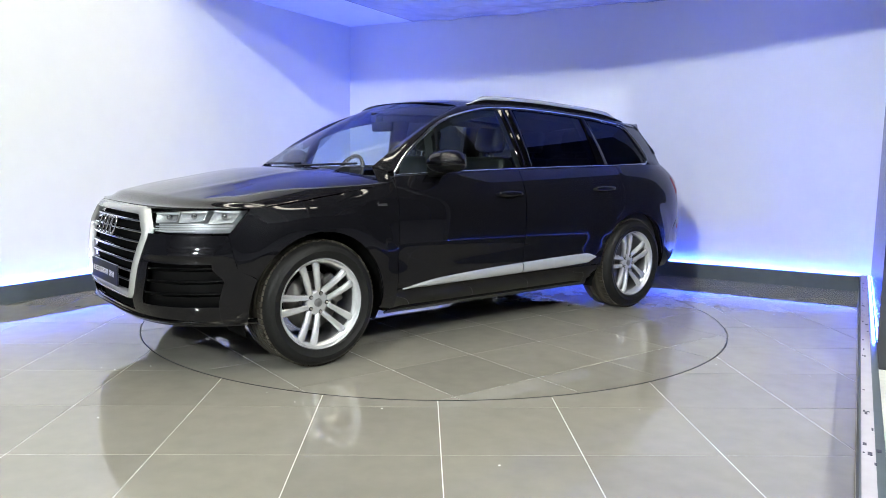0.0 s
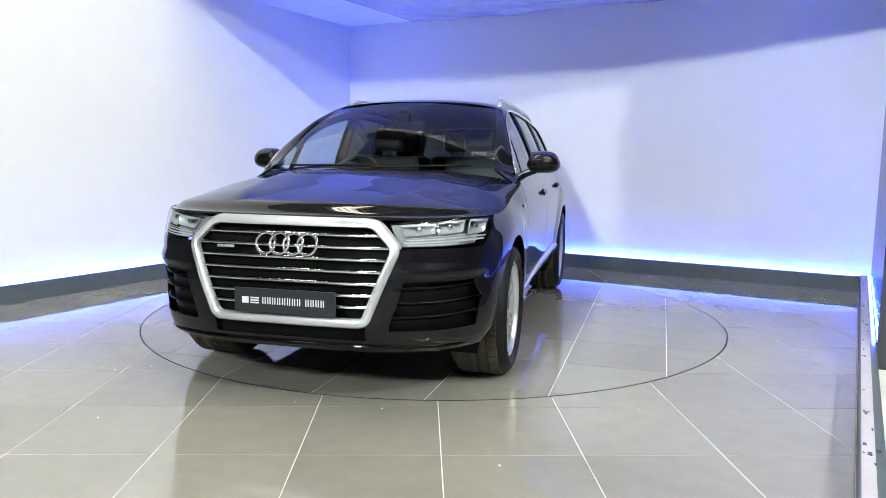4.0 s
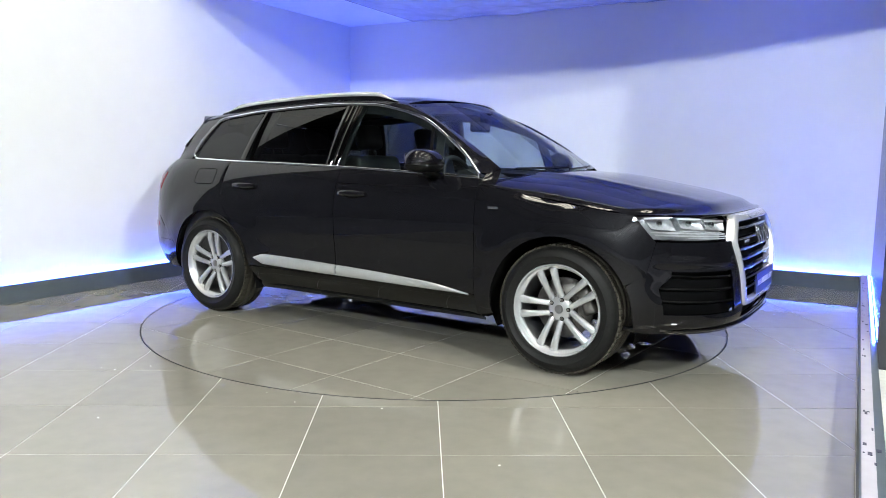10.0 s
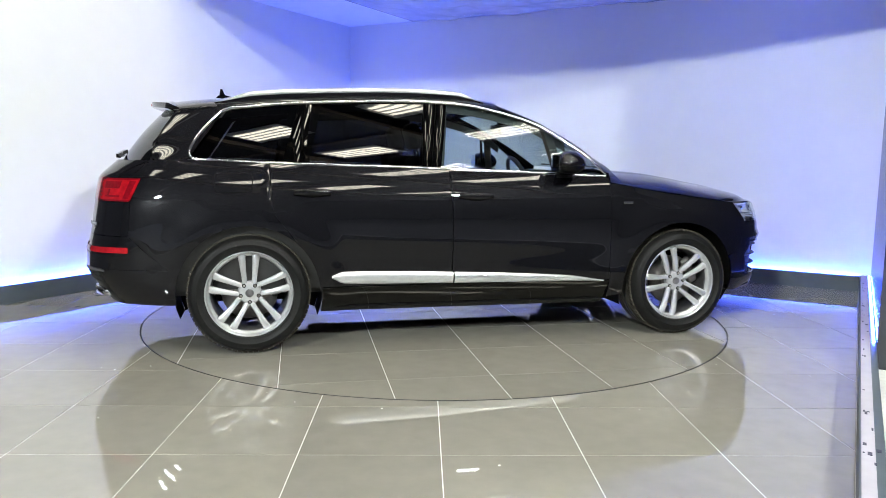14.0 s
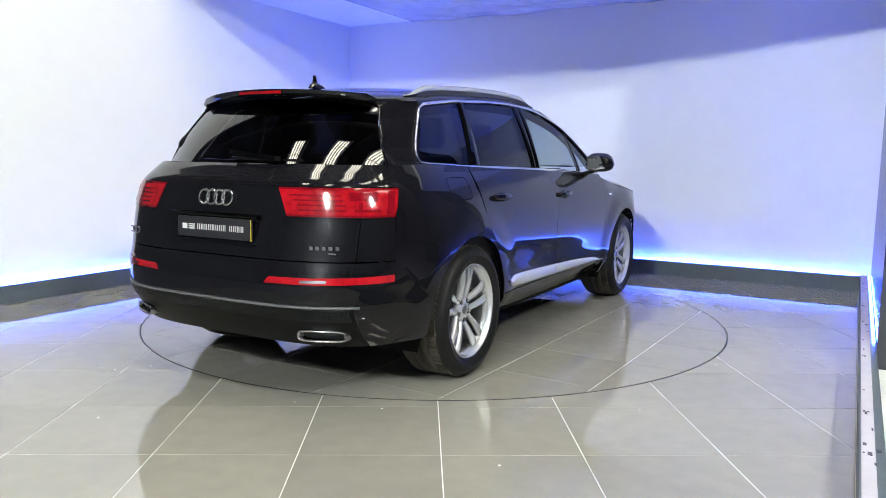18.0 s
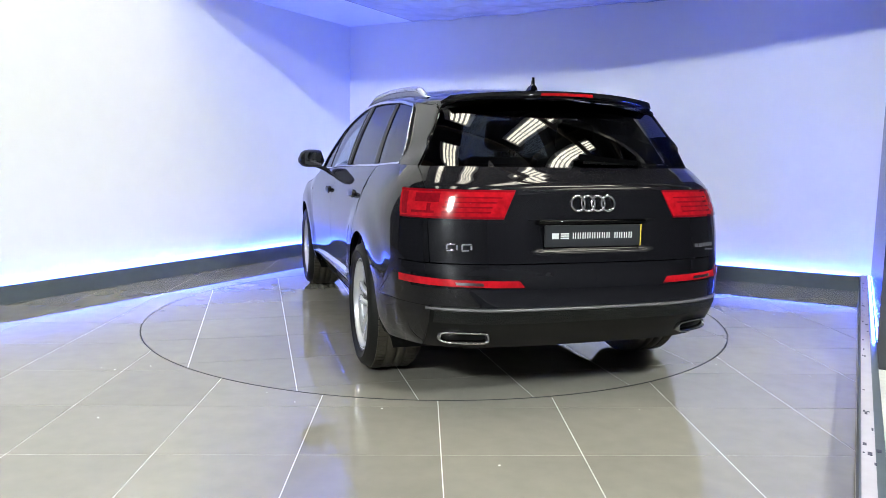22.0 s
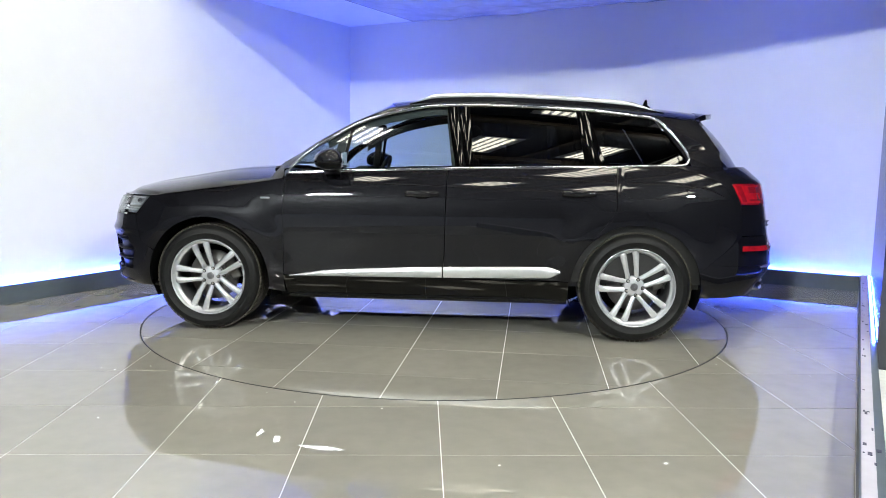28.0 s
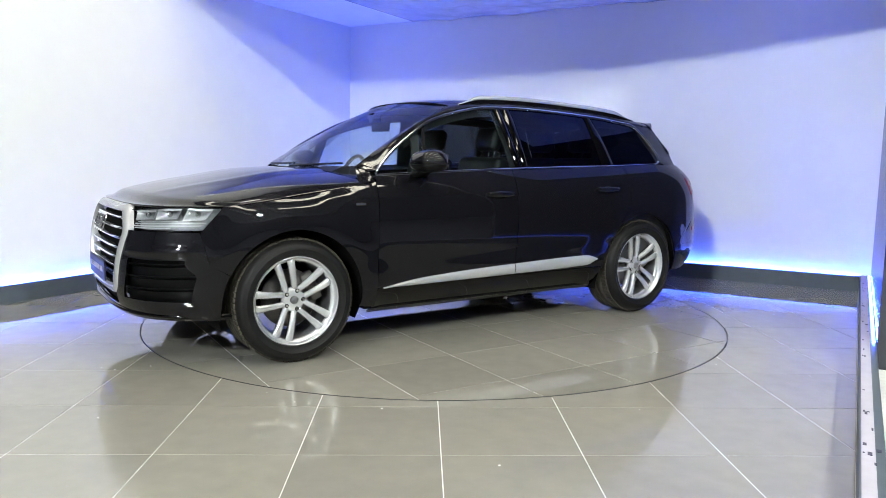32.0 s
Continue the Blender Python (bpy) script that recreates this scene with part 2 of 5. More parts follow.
pit = bmesh.new()
bmesh.ops.create_circle(pit, cap_ends=True, radius=DISC_R + 0.2, segments=96, matrix=Matrix.Translation((0, 0, -0.09)))
thing("ground", pit, STEEL_EDGE, "dark pit under the turning disc", "ground", kind="structure")


def tile_squares(reach):
    n = int(reach / TILE_W) + 1
    return [(i, j) for i in range(-n, n + 1) for j in range(-n, n + 1)]


def room_uv(x, y):
    dx, dy = x - CORNER[0], y - CORNER[1]
    return dx * UX + dy * UY, dx * UY - dy * UX


def floor_tiles():
    h = TILE_W - JOINT
    for i, j in tile_squares(9.5):
        x, y = TX + i * TILE_W + JOINT / 2, TY + j * TILE_W + JOINT / 2
        poly = [(x, y), (x + h, y), (x + h, y + h), (x, y + h)]
        uv = [room_uv(*p) for p in poly]
        if max(p[0] for p in uv) < -9.6 or min(p[0] for p in uv) > -0.06 or max(p[1] for p in uv) < 0.06 or min(p[1] for p in uv) > WIDE:
            continue
        o = room_uv(0, 0)
        poly = clip(poly, UX, UY, -0.062 - o[0])
        poly = clip(poly, UY, -UX, WIDE - 0.001 - o[1]) if len(poly) > 2 else []
        poly = clip(poly, -UY, UX, o[1] - 0.061) if len(poly) > 2 else []
        if len(poly) < 3:
            continue
        shapes = [poly] if min(math.hypot(*p) for p in poly) > DISC_R + 0.9 else outside_disc(poly, DISC_R + 0.0045)
        for s in shapes:
            if len(s) > 2:
                part("tile", slab(s, -0.008, 0.0), TILE, floor)


def floor_marks():
    """Small pale chips and grit on the fixed tiles in front of the disc."""
    marks = empty("floor_marks", "small pale chips and grit on the polished tiles", "marks")
    pick, count = random.Random(11), 0
    while count < 30:
        x, y = pick.uniform(-3.2, 3.2), pick.uniform(-4.6, -0.6)
        if math.hypot(x, y) < DISC_R + 0.05 or room_uv(x, y)[1] > WIDE - 0.1 or room_uv(x, y)[1] < 0.2:
            continue
        r, n = pick.uniform(0.002, 0.0055), 7
        pts = [(x + r * pick.uniform(0.6, 1.3) * math.cos(2 * math.pi * k / n), y + r * pick.uniform(0.6, 1.3) * math.sin(2 * math.pi * k / n)) for k in range(n)]
        part("chip", slab(pts, 0.0002, 0.0011), GROUT, marks)
        count += 1


DISC_TURN = math.radians(-2.4)


def turntable():
    bm = bmesh.new()
    bmesh.ops.create_cone(bm, cap_ends=True, radius1=DISC_R - 0.003, radius2=DISC_R - 0.003, depth=0.08, segments=128, matrix=Matrix.Translation((0, 0, -0.0415)))
    disc = thing("turntable", bm, GROUT, "round tiled turntable let flush into the floor", "turntable")
    rim = bmesh.new()
    n = 128
    rings = [[rim.verts.new((r * math.cos(2 * math.pi * i / n), r * math.sin(2 * math.pi * i / n), z)) for i in range(n)]
             for r, z in ((DISC_R - 0.0025, -0.05), (DISC_R - 0.0025, 0.0008), (DISC_R - 0.006, 0.0008), (DISC_R - 0.006, -0.01))]
    for a, b in zip(rings, rings[1:]):
        for i in range(n):
            rim.faces.new((a[i], a[(i + 1) % n], b[(i + 1) % n], b[i]))
    bmesh.ops.recalc_face_normals(rim, faces=rim.faces[:])
    part("steel_rim", rim, STEEL_EDGE, disc, "thin dark steel edge")
    h = TILE_W - JOINT
    c, s = math.cos(DISC_TURN), math.sin(DISC_TURN)
    for i, j in tile_squares(DISC_R):
        x, y = i * TILE_W + JOINT / 2, j * TILE_W + JOINT / 2
        poly = [(c * a - s * b, s * a + c * b) for a, b in ((x, y), (x + h, y), (x + h, y + h), (x, y + h))]
        poly = inside_disc(poly, DISC_R - 0.007)
        if len(poly) > 2:
            part("tile", slab(poly, -0.006, 0.0), TILE_DISC, disc)
    return disc


# ---- hall lamps: trays with four bare tubes ----
def tube_lamp(u, v, turn, z=None, length=0.7):
    top = 6.2 if z is None else z
    lamp = empty("ceiling_light", "white tray lamp with four bright tubes", "ceiling light", "hall lamps")
    lamp.matrix_basis = Matrix.Translation(room(u, v, top)) @ pose(0, 0, 0, 0, 0, ROOM_TURN + turn)
    part("tray", box(-length / 2 - 0.05, length / 2 + 0.05, -0.32, 0.32, 0.0, 0.06, bevel=0.01), FIXTURE, lamp)
    for s in (-1, 1):
        part("side_rail", box(-length / 2 - 0.05, length / 2 + 0.05, s * 0.31 - 0.01, s * 0.31 + 0.01, -0.07, 0.0), FIXTURE, lamp)
        part("hanger", box(s * 0.3 - 0.008, s * 0.3 + 0.008, -0.008, 0.008, 0.06, HALL_H - top), FIXTURE, lamp)
    for k in range(4):
        y = -0.225 + 0.15 * k
        bm = bmesh.new()
        bmesh.ops.create_cone(bm, cap_ends=True, radius1=0.02, radius2=0.02, depth=length, segments=8,
                              matrix=Matrix.Translation((0, y, -0.03)) @ pose(0, 0, 0, 0, 90, 0))
        part("tube", bm, TUBE, lamp)
    return lamp


def ceiling_film():
    """Loose film that bunches along the ceiling's edge over the back wall."""
    bm = bmesh.new()
    nu, nv = 14, 120
    rows = []
    for i in range(nu + 1):
        row = []
        for j in range(nv + 1):
            v = 1.0 + 3.7 * j / nv
            k = i / nu
            u = -0.03 - 1.5 * k
            edge = min(1.0, 6 * j / nv, 6 * (nv - j) / nv)
            fold = noise.noise(Vector((v * 2.2, k * 9, 0.3))) * 0.045 + noise.noise(Vector((v * 6, k * 22, 4.0))) * 0.018
            z = CEIL - 0.012 - edge * (0.022 + 0.02 * math.sin(math.pi * k) + 0.6 * fold)
            row.append(bm.verts.new(room(u, v, min(z, CEIL - 0.004))))
        rows.append(row)
    for i in range(nu):
        for j in range(nv):
            bm.faces.new((rows[i][j], rows[i][j + 1], rows[i + 1][j + 1], rows[i + 1][j]))
    return thing("ceiling_film", bm, FILM, "crumpled shiny film bunched under the ceiling", "film", smooth=True)


def roof_light(u, v, long=2.6):
    """A ribbed light panel in the hall's roof."""
    lamp = empty("roof_light", "ribbed pale light panel in the hall roof", "roof light", "roof lights")
    lamp.matrix_basis = Matrix.Translation(room(u, v, HALL_H - 0.05)) @ pose(0, 0, 0, 0, 0, ROOM_TURN - 90)
    part("frame", box(-0.42, 0.42, -long / 2 - 0.05, long / 2 + 0.05, 0.0, 0.04), FIXTURE, lamp)
    for k in range(4):
        x = -0.225 + 0.15 * k
        for j in range(3):
            y0 = -long / 2 + j * long / 3 + 0.03
            part("panel", box(x - 0.042, x + 0.042, y0, y0 + long / 3 - 0.03, -0.02, -0.004), ROOF_LIGHT, lamp)
    return lamp


def flood_lamp(u, v, z):
    """A flood lamp hung beyond the open side, turned to the booth."""
    lamp = empty("flood_lamp", "bright flood lamp hung in the hall", "flood lamp")
    lamp.matrix_basis = look(room(u, v, z), room(-3.0, 1.0, 0.8))
    part("face", box(-0.17, 0.17, -0.11, 0.11, -0.012, -0.002), FLOOD, lamp)
    part("housing", box(-0.21, 0.21, -0.15, 0.15, 0.0, 0.10, bevel=0.02), STEEL_EDGE, lamp)
    c = room(u, v, z)
    part("pole", box(c.x - 0.02, c.x + 0.02, c.y - 0.02, c.y + 0.02, z + 0.10, HALL_H, lamp.matrix_basis.inverted()), STEEL_EDGE, lamp, "steel pole up to the roof")
    return lamp


# ---- the car: x forward, y to its left, z up, origin between the axles on the ground ----
PAINT = material("black_metallic_paint", (0.0042, 0.0042, 0.0053), 0.42, coat=1.0, spec=0.05)
PAINT.node_tree.nodes["Principled BSDF"].inputs["Coat IOR"].default_value = 1.43
PAINT.node_tree.nodes["Principled BSDF"].inputs["Coat Tint"].default_value = (0.93, 0.92, 1.0, 1)
GREY_TRIM = material("grey_satin_trim", (0.09, 0.09, 0.095), 0.35, grain=0.1)
MESH = material("honeycomb_plastic", (0.0035, 0.0045, 0.0045), 0.4, grain=0.5, scale=180, bump=0.9, spec=0.2)
GREY_CHROME = material("grey_chrome", (0.42, 0.42, 0.43), 0.18, metal=1.0)
GLOSS = material("gloss_black_trim", (0.0010, 0.0010, 0.0011), 0.01, spec=0.35)
PLASTIC = material("satin_black_plastic", (0.0028, 0.0028, 0.0031), 0.34, grain=0.1, scale=200, bump=0.03, spec=0.15)
DARK = material("dark_underside", (0.006, 0.006, 0.006), 0.8, spec=0.05)
CHROME = material("bright_trim", (0.82, 0.83, 0.84), 0.10, metal=1.0)
SATIN = material("satin_silver", (0.62, 0.63, 0.65), 0.24, metal=0.6, grain=0.03, scale=40)
ALLOY = material("silver_alloy", (0.60, 0.61, 0.63), 0.24, metal=0.62, coat=0.4, grain=0.03, scale=40)
RUBBER = material("tyre_rubber", (0.007, 0.007, 0.007), 0.55, grain=0.25, scale=60, bump=0.08, spec=0.2)
TREAD = material("dusty_tread", (0.034, 0.029, 0.020), 0.8, grain=0.3, scale=50, bump=0.15)
# Rim alloy darkened: the shade between the spokes is put in its colour.
BARREL = material("shaded_wheel_barrel", (0.10, 0.10, 0.105), 0.4, metal=0.6, grain=0.2, scale=30)
IRON = material("brake_iron", (0.20, 0.19, 0.18), 0.4, metal=0.8, grain=0.2, scale=40)
CLEAR = glass("clear_lens", (0.93, 0.95, 0.97))
PANE = glass("windscreen_pane", (0.62, 0.70, 0.70))
TINT = glass("privacy_pane", (0.055, 0.058, 0.066))
LAMP_RED = material("red_lens", (0.30, 0.005, 0.010), 0.12, coat=0.5, spec=0.3, grain=0.45, scale=34)
LAMP_DEEP = material("deep_red_lens", (0.16, 0.003, 0.008), 0.08, coat=0.5, spec=0.3, grain=0.3, scale=50)
LAMP_WHITE = material("pale_reflector", (0.74, 0.75, 0.77), 0.2, metal=0.4)
LAMP_GREY = material("grey_reflector", (0.58, 0.59, 0.61), 0.22, metal=0.5, grain=0.25, scale=70)
LEATHER = material("black_leather", (0.02, 0.02, 0.02), 0.5, grain=0.2, scale=80, bump=0.1)
LINING = material("grey_lining", (0.13, 0.125, 0.105), 0.8, grain=0.08, scale=60)
PLATE = material("dark_show_plate", (0.020, 0.021, 0.025), 0.4, grain=0.05, spec=0.2)
PLATE_INK = material("white_plate_print", (0.62, 0.62, 0.63), 0.5)
YELLOW = material("yellow_plate_edge", (0.55, 0.42, 0.03), 0.5)
MIRROR = material("mirror_glass", (0.9, 0.9, 0.9), 0.0, metal=1.0)


def curve(xs, ys):
    """A smooth function through a few knots (monotone cubic)."""
    n = len(xs)
    d = [(ys[i + 1] - ys[i]) / (xs[i + 1] - xs[i]) for i in range(n - 1)]
    t = [d[0]] + [0.0 if d[i - 1] * d[i] <= 0 else 2 * d[i - 1] * d[i] / (d[i - 1] + d[i]) for i in range(1, n - 1)] + [d[-1]]

    def f(x):
        x = min(max(x, xs[0]), xs[-1])
        i = 0
        while i < n - 2 and x > xs[i + 1]:
            i += 1
        h = xs[i + 1] - xs[i]
        s = (x - xs[i]) / h
        return ((1 + 2 * s) * (1 - s) ** 2 * ys[i] + s * (1 - s) ** 2 * h * t[i]
                + s * s * (3 - 2 * s) * ys[i + 1] + s * s * (s - 1) * h * t[i + 1])
    return f


def mix(a, b, k):
    return a + (b - a) * k


def smooth(a, b, x):
    k = min(max((x - a) / (b - a), 0.0), 1.0)
    return k * k * (3 - 2 * k)


# half width by height; nose and tail by height
WIDTH = curve([0.18, 0.28, 0.38, 0.46, 0.58, 0.72, 0.84, 0.92, 0.985, 1.03, 1.08, 1.13, 1.17, 1.21, 1.25], [0.82, 0.905, 0.948, 0.960, 0.966, 0.978, 0.980, 0.976, 0.966, 0.951, 0.930, 0.902, 0.874, 0.840, 0.80])
NOSE = curve([0.18, 0.27, 0.34, 0.45, 0.60, 0.75, 0.86, 0.93, 0.97], [2.25, 2.36, 2.415, 2.435, 2.44, 2.425, 2.395, 2.36, 2.33])
TAIL = curve([0.20, 0.30, 0.40, 0.52, 0.62, 0.74, 0.90, 1.03, 1.10, 1.16, 1.215], [-2.36, -2.45, -2.53, -2.594, -2.591, -2.558, -2.53, -2.505, -2.49, -2.43, -2.365])
XF, XR, NF, NR = 1.42, -1.55, 3.4, 3.7
WHEEL_X, WHEEL_Z, ARCH = 1.497, 0.372, 0.440


def flare(x, z):
    r = min(math.hypot(x - WHEEL_X, z - WHEEL_Z), math.hypot(x + WHEEL_X, z - WHEEL_Z))
    return 0.017 * (1 - smooth(0.485, 0.67, r))


def narrow(x, z):
    """How far the plan of the body has drawn in at x."""
    if x > XF:
        u = (x - XF) / (NOSE(z) - XF)
        return max(0.0, 1 - min(u, 1.0) ** NF) ** (1 / NF)
    if x < XR:
        u = (x - XR) / (TAIL(z) - XR)
        return max(0.0, 1 - min(u, 1.0) ** NR) ** (1 / NR)
    return 1.0


def side(x, z):
    """The flank of the body: y at x and z, on the left."""
    roll = 0.022 * smooth(0.95, 1.50, x) * smooth(2.06, 1.80, x) * (max(0.0, min(z, 1.04) - 0.80) / 0.2) ** 2
    return (WIDTH(z) + flare(x, z) - roll) * narrow(x, z)


def front(y, z):
    """The nose of the body: x at y and z."""
    k = min(abs(y) / (WIDTH(z)), 1.0)
    return XF + (NOSE(z) - XF) * max(0.0, 1 - k ** NF) ** (1 / NF)


def rear(y, z):
    k = min(abs(y) / (WIDTH(z)), 1.0)
    return XR + (TAIL(z) - XR) * max(0.0, 1 - k ** NR) ** (1 / NR)


def patch(fn, nu, nv, mirror=False, out=(0, 0, 0.8)):
    """A sheet over the unit square, turned to face away from the car's middle."""
    bm = bmesh.new()
    rows = []
    for i in range(nu + 1):
        row = []
        for j in range(nv + 1):
            p = Vector(fn(i / nu, j / nv))
            if mirror:
                p.y = -p.y
            row.append(bm.verts.new(p))
        rows.append(row)
    for i in range(nu):
        for j in range(nv):
            try:
                bm.faces.new((rows[i][j], rows[i + 1][j], rows[i + 1][j + 1], rows[i][j + 1]))
            except ValueError:
                pass
    bmesh.ops.remove_doubles(bm, verts=bm.verts[:], dist=0.0004)
    bm.normal_update()
    c = Vector(out)
    if sum((f.calc_center_median() - c).dot(f.normal) * f.calc_area() for f in bm.faces) < 0:
        bmesh.ops.reverse_faces(bm, faces=bm.faces[:])
    return bm


def thicken(bm, t):
    """Give a sheet its inner face and its edges."""
    bm.normal_update()
    faces = bm.faces[:]
    rim = [e for e in bm.edges if e.is_boundary]
    for e in rim:
        e.smooth = False
    inner = {v: bm.verts.new(v.co - v.normal * t) for v in bm.verts[:]}
    for f in faces:
        bm.faces.new([inner[v] for v in reversed(f.verts)])
    for e in rim:
        f = e.link_faces[0]
        a, b = e.verts
        vs = list(f.verts)
        if vs[(vs.index(a) + 1) % len(vs)] != b:
            a, b = b, a
        bm.faces.new((b, a, inner[a], inner[b]))
    return bm


def panel(name, fn, nu, nv, mat, parent, label="", mirror=False, t=0.012, out=(0, 0, 0.8)):
    bm = patch(fn, nu, nv, mirror, out)
    ob = part(name, thicken(bm, t) if t else bm, mat, parent, label, smooth=True)
    return ob


def both(name, fn, nu, nv, mat, parent, label="", t=0.012, out=(0, 0, 0.8)):
    return [panel(name, fn, nu, nv, mat, parent, label, mirror=m, t=t, out=out) for m in (False, True)]


def ribbon(path, wide, thick, name, mat, parent, label="", closed=False, across=None, mirror=False):
    """A strip of rounded section along a path; across gives the way of its width at each place."""
    bm = bmesh.new()
    n = len(path)
    rings = []
    prof = [(0.5, 0.0), (0.42, 0.7), (0.25, 1.0), (-0.25, 1.0), (-0.42, 0.7), (-0.5, 0.0), (-0.4, -0.4), (0.4, -0.4)]
    for i in range(n):
        p = Vector(path[i])
        a = Vector(path[i - 1]) if (i or closed) else p
        b = Vector(path[(i + 1) % n]) if (i < n - 1 or closed) else p
        d = (b - a).normalized()
        w = Vector(across(p)) if across else Vector((0, 0, 1))
        up = d.cross(w).normalized()
        if up.y * p.y < 0:
            up = -up
        w = up.cross(d).normalized()
        ring = []
        for s, h in prof:
            q = p + w * (s * wide) + up * (h * thick)
            if mirror:
                q.y = -q.y
            ring.append(bm.verts.new(q))
        rings.append(ring)
    m = len(prof)
    for i in range(n if closed else n - 1):
        a, b = rings[i], rings[(i + 1) % n]
        for j in range(m):
            bm.faces.new((a[j], a[(j + 1) % m], b[(j + 1) % m], b[j]))
    if not closed:
        bm.faces.new(rings[0][::-1])
        bm.faces.new(rings[-1])
    bmesh.ops.recalc_face_normals(bm, faces=bm.faces[:])
    return part(name, bm, mat, parent, label, smooth=True)


def loft(rings, caps=True):
    """A skin over closed rings of equal count."""
    bm = bmesh.new()
    vs = [[bm.verts.new(p) for p in r] for r in rings]
    m = len(vs[0])
    for a, b in zip(vs, vs[1:]):
        for j in range(m):
            bm.faces.new((a[j], a[(j + 1) % m], b[(j + 1) % m], b[j]))
    if caps:
        bm.faces.new(vs[0][::-1])
        bm.faces.new(vs[-1])
    bmesh.ops.recalc_face_normals(bm, faces=bm.faces[:])
    return bm


def fill(points, depth, axis=1):
    """A flat outline given thickness along one axis."""
    bm = bmesh.new()
    off = Vector([depth if i == axis else 0 for i in range(3)])
    a = [bm.verts.new(Vector(p)) for p in points]
    b = [bm.verts.new(Vector(p) + off) for p in points]
    bm.faces.new(a)
    bm.faces.new(b[::-1])
    n = len(a)
    for i in range(n):
        bm.faces.new((a[i], b[i], b[(i + 1) % n], a[(i + 1) % n]))
    bmesh.ops.recalc_face_normals(bm, faces=bm.faces[:])
    return bm


# belt, window line, roof
BELT = curve([-2.45, -1.85, -1.33, -0.73, -0.2, 0.4, 0.95], [1.215, 1.212, 1.196, 1.184, 1.170, 1.150, 1.128])
WIN_TOP = curve([-1.62, -1.16, -0.40, -0.09, 0.14, 0.41, 0.61, 0.81, 0.93], [1.540, 1.590, 1.622, 1.612, 1.575, 1.500, 1.392, 1.257, 1.140])
EDGE_Z = curve([-2.12, -1.95, -1.62, -1.16, -0.40, -0.09, 0.14, 0.41, 0.61, 0.81, 0.93, 1.16], [1.492, 1.520, 1.558, 1.605, 1.637, 1.628, 1.592, 1.518, 1.410, 1.275, 1.160, 1.135])
ROOF_Z = curve([-2.20, -1.80, -1.20, -0.50, 0.0, 0.20, 0.347, 0.696, 0.918, 1.119, 1.2], [1.578, 1.628, 1.682, 1.705, 1.695, 1.675, 1.645, 1.455, 1.308, 1.183, 1.165])


def cabin(x, z):
    """The flank of the cabin above the belt: y on the left."""
    b = BELT(x)
    yb = side(x, b) - 0.012
    k = (z - b) / 0.46
    return yb - 0.145 * k - 0.062 * k * k


def edge_y(x):
    if x > 0.93:
        return mix(cabin(0.93, EDGE_Z(0.93)), 0.80, (x - 0.93) / 0.23)
    if x < -1.62:
        return mix(cabin(-1.62, EDGE_Z(-1.62)), 0.585, smooth(-1.62, -2.25, x))
    return cabin(x, EDGE_Z(x))


def top(x, t):
    """The upper skin: windscreen, pillars and roof; t runs from -1 to 1 across."""
    y, e = edge_y(x), EDGE_Z(x)
    z = e + (ROOF_Z(x) - e) * max(0.0, 1 - abs(t) ** 2.3) ** 0.60
    return Vector((x, t * y, z))


ROOF_END = -2.05
HOOD_E = curve([0.90, 1.05, 1.2, 1.4, 1.91, 2.2, 2.40], [1.102, 1.072, 1.046, 1.018, 0.958, 0.950, 0.930])
HOOD_C = curve([0.90, 1.13, 1.36, 1.805, 2.163, 2.344, 2.42], [1.185, 1.174, 1.163, 1.094, 1.026, 0.980, 0.938])


def hood_z(x, y):
    e = HOOD_E(x)
    ye = max(side(x, e), 0.02)
    k = min(abs(y) / ye, 1.0)
    base = e + (max(HOOD_C(x), e) - e) * max(0.0, 1 - k ** 2.6) ** 0.72
    ridge = 0.006 * math.exp(-((abs(y) - 0.50 * ye) / 0.05) ** 2) * smooth(2.35, 1.9, x)
    return base + ridge


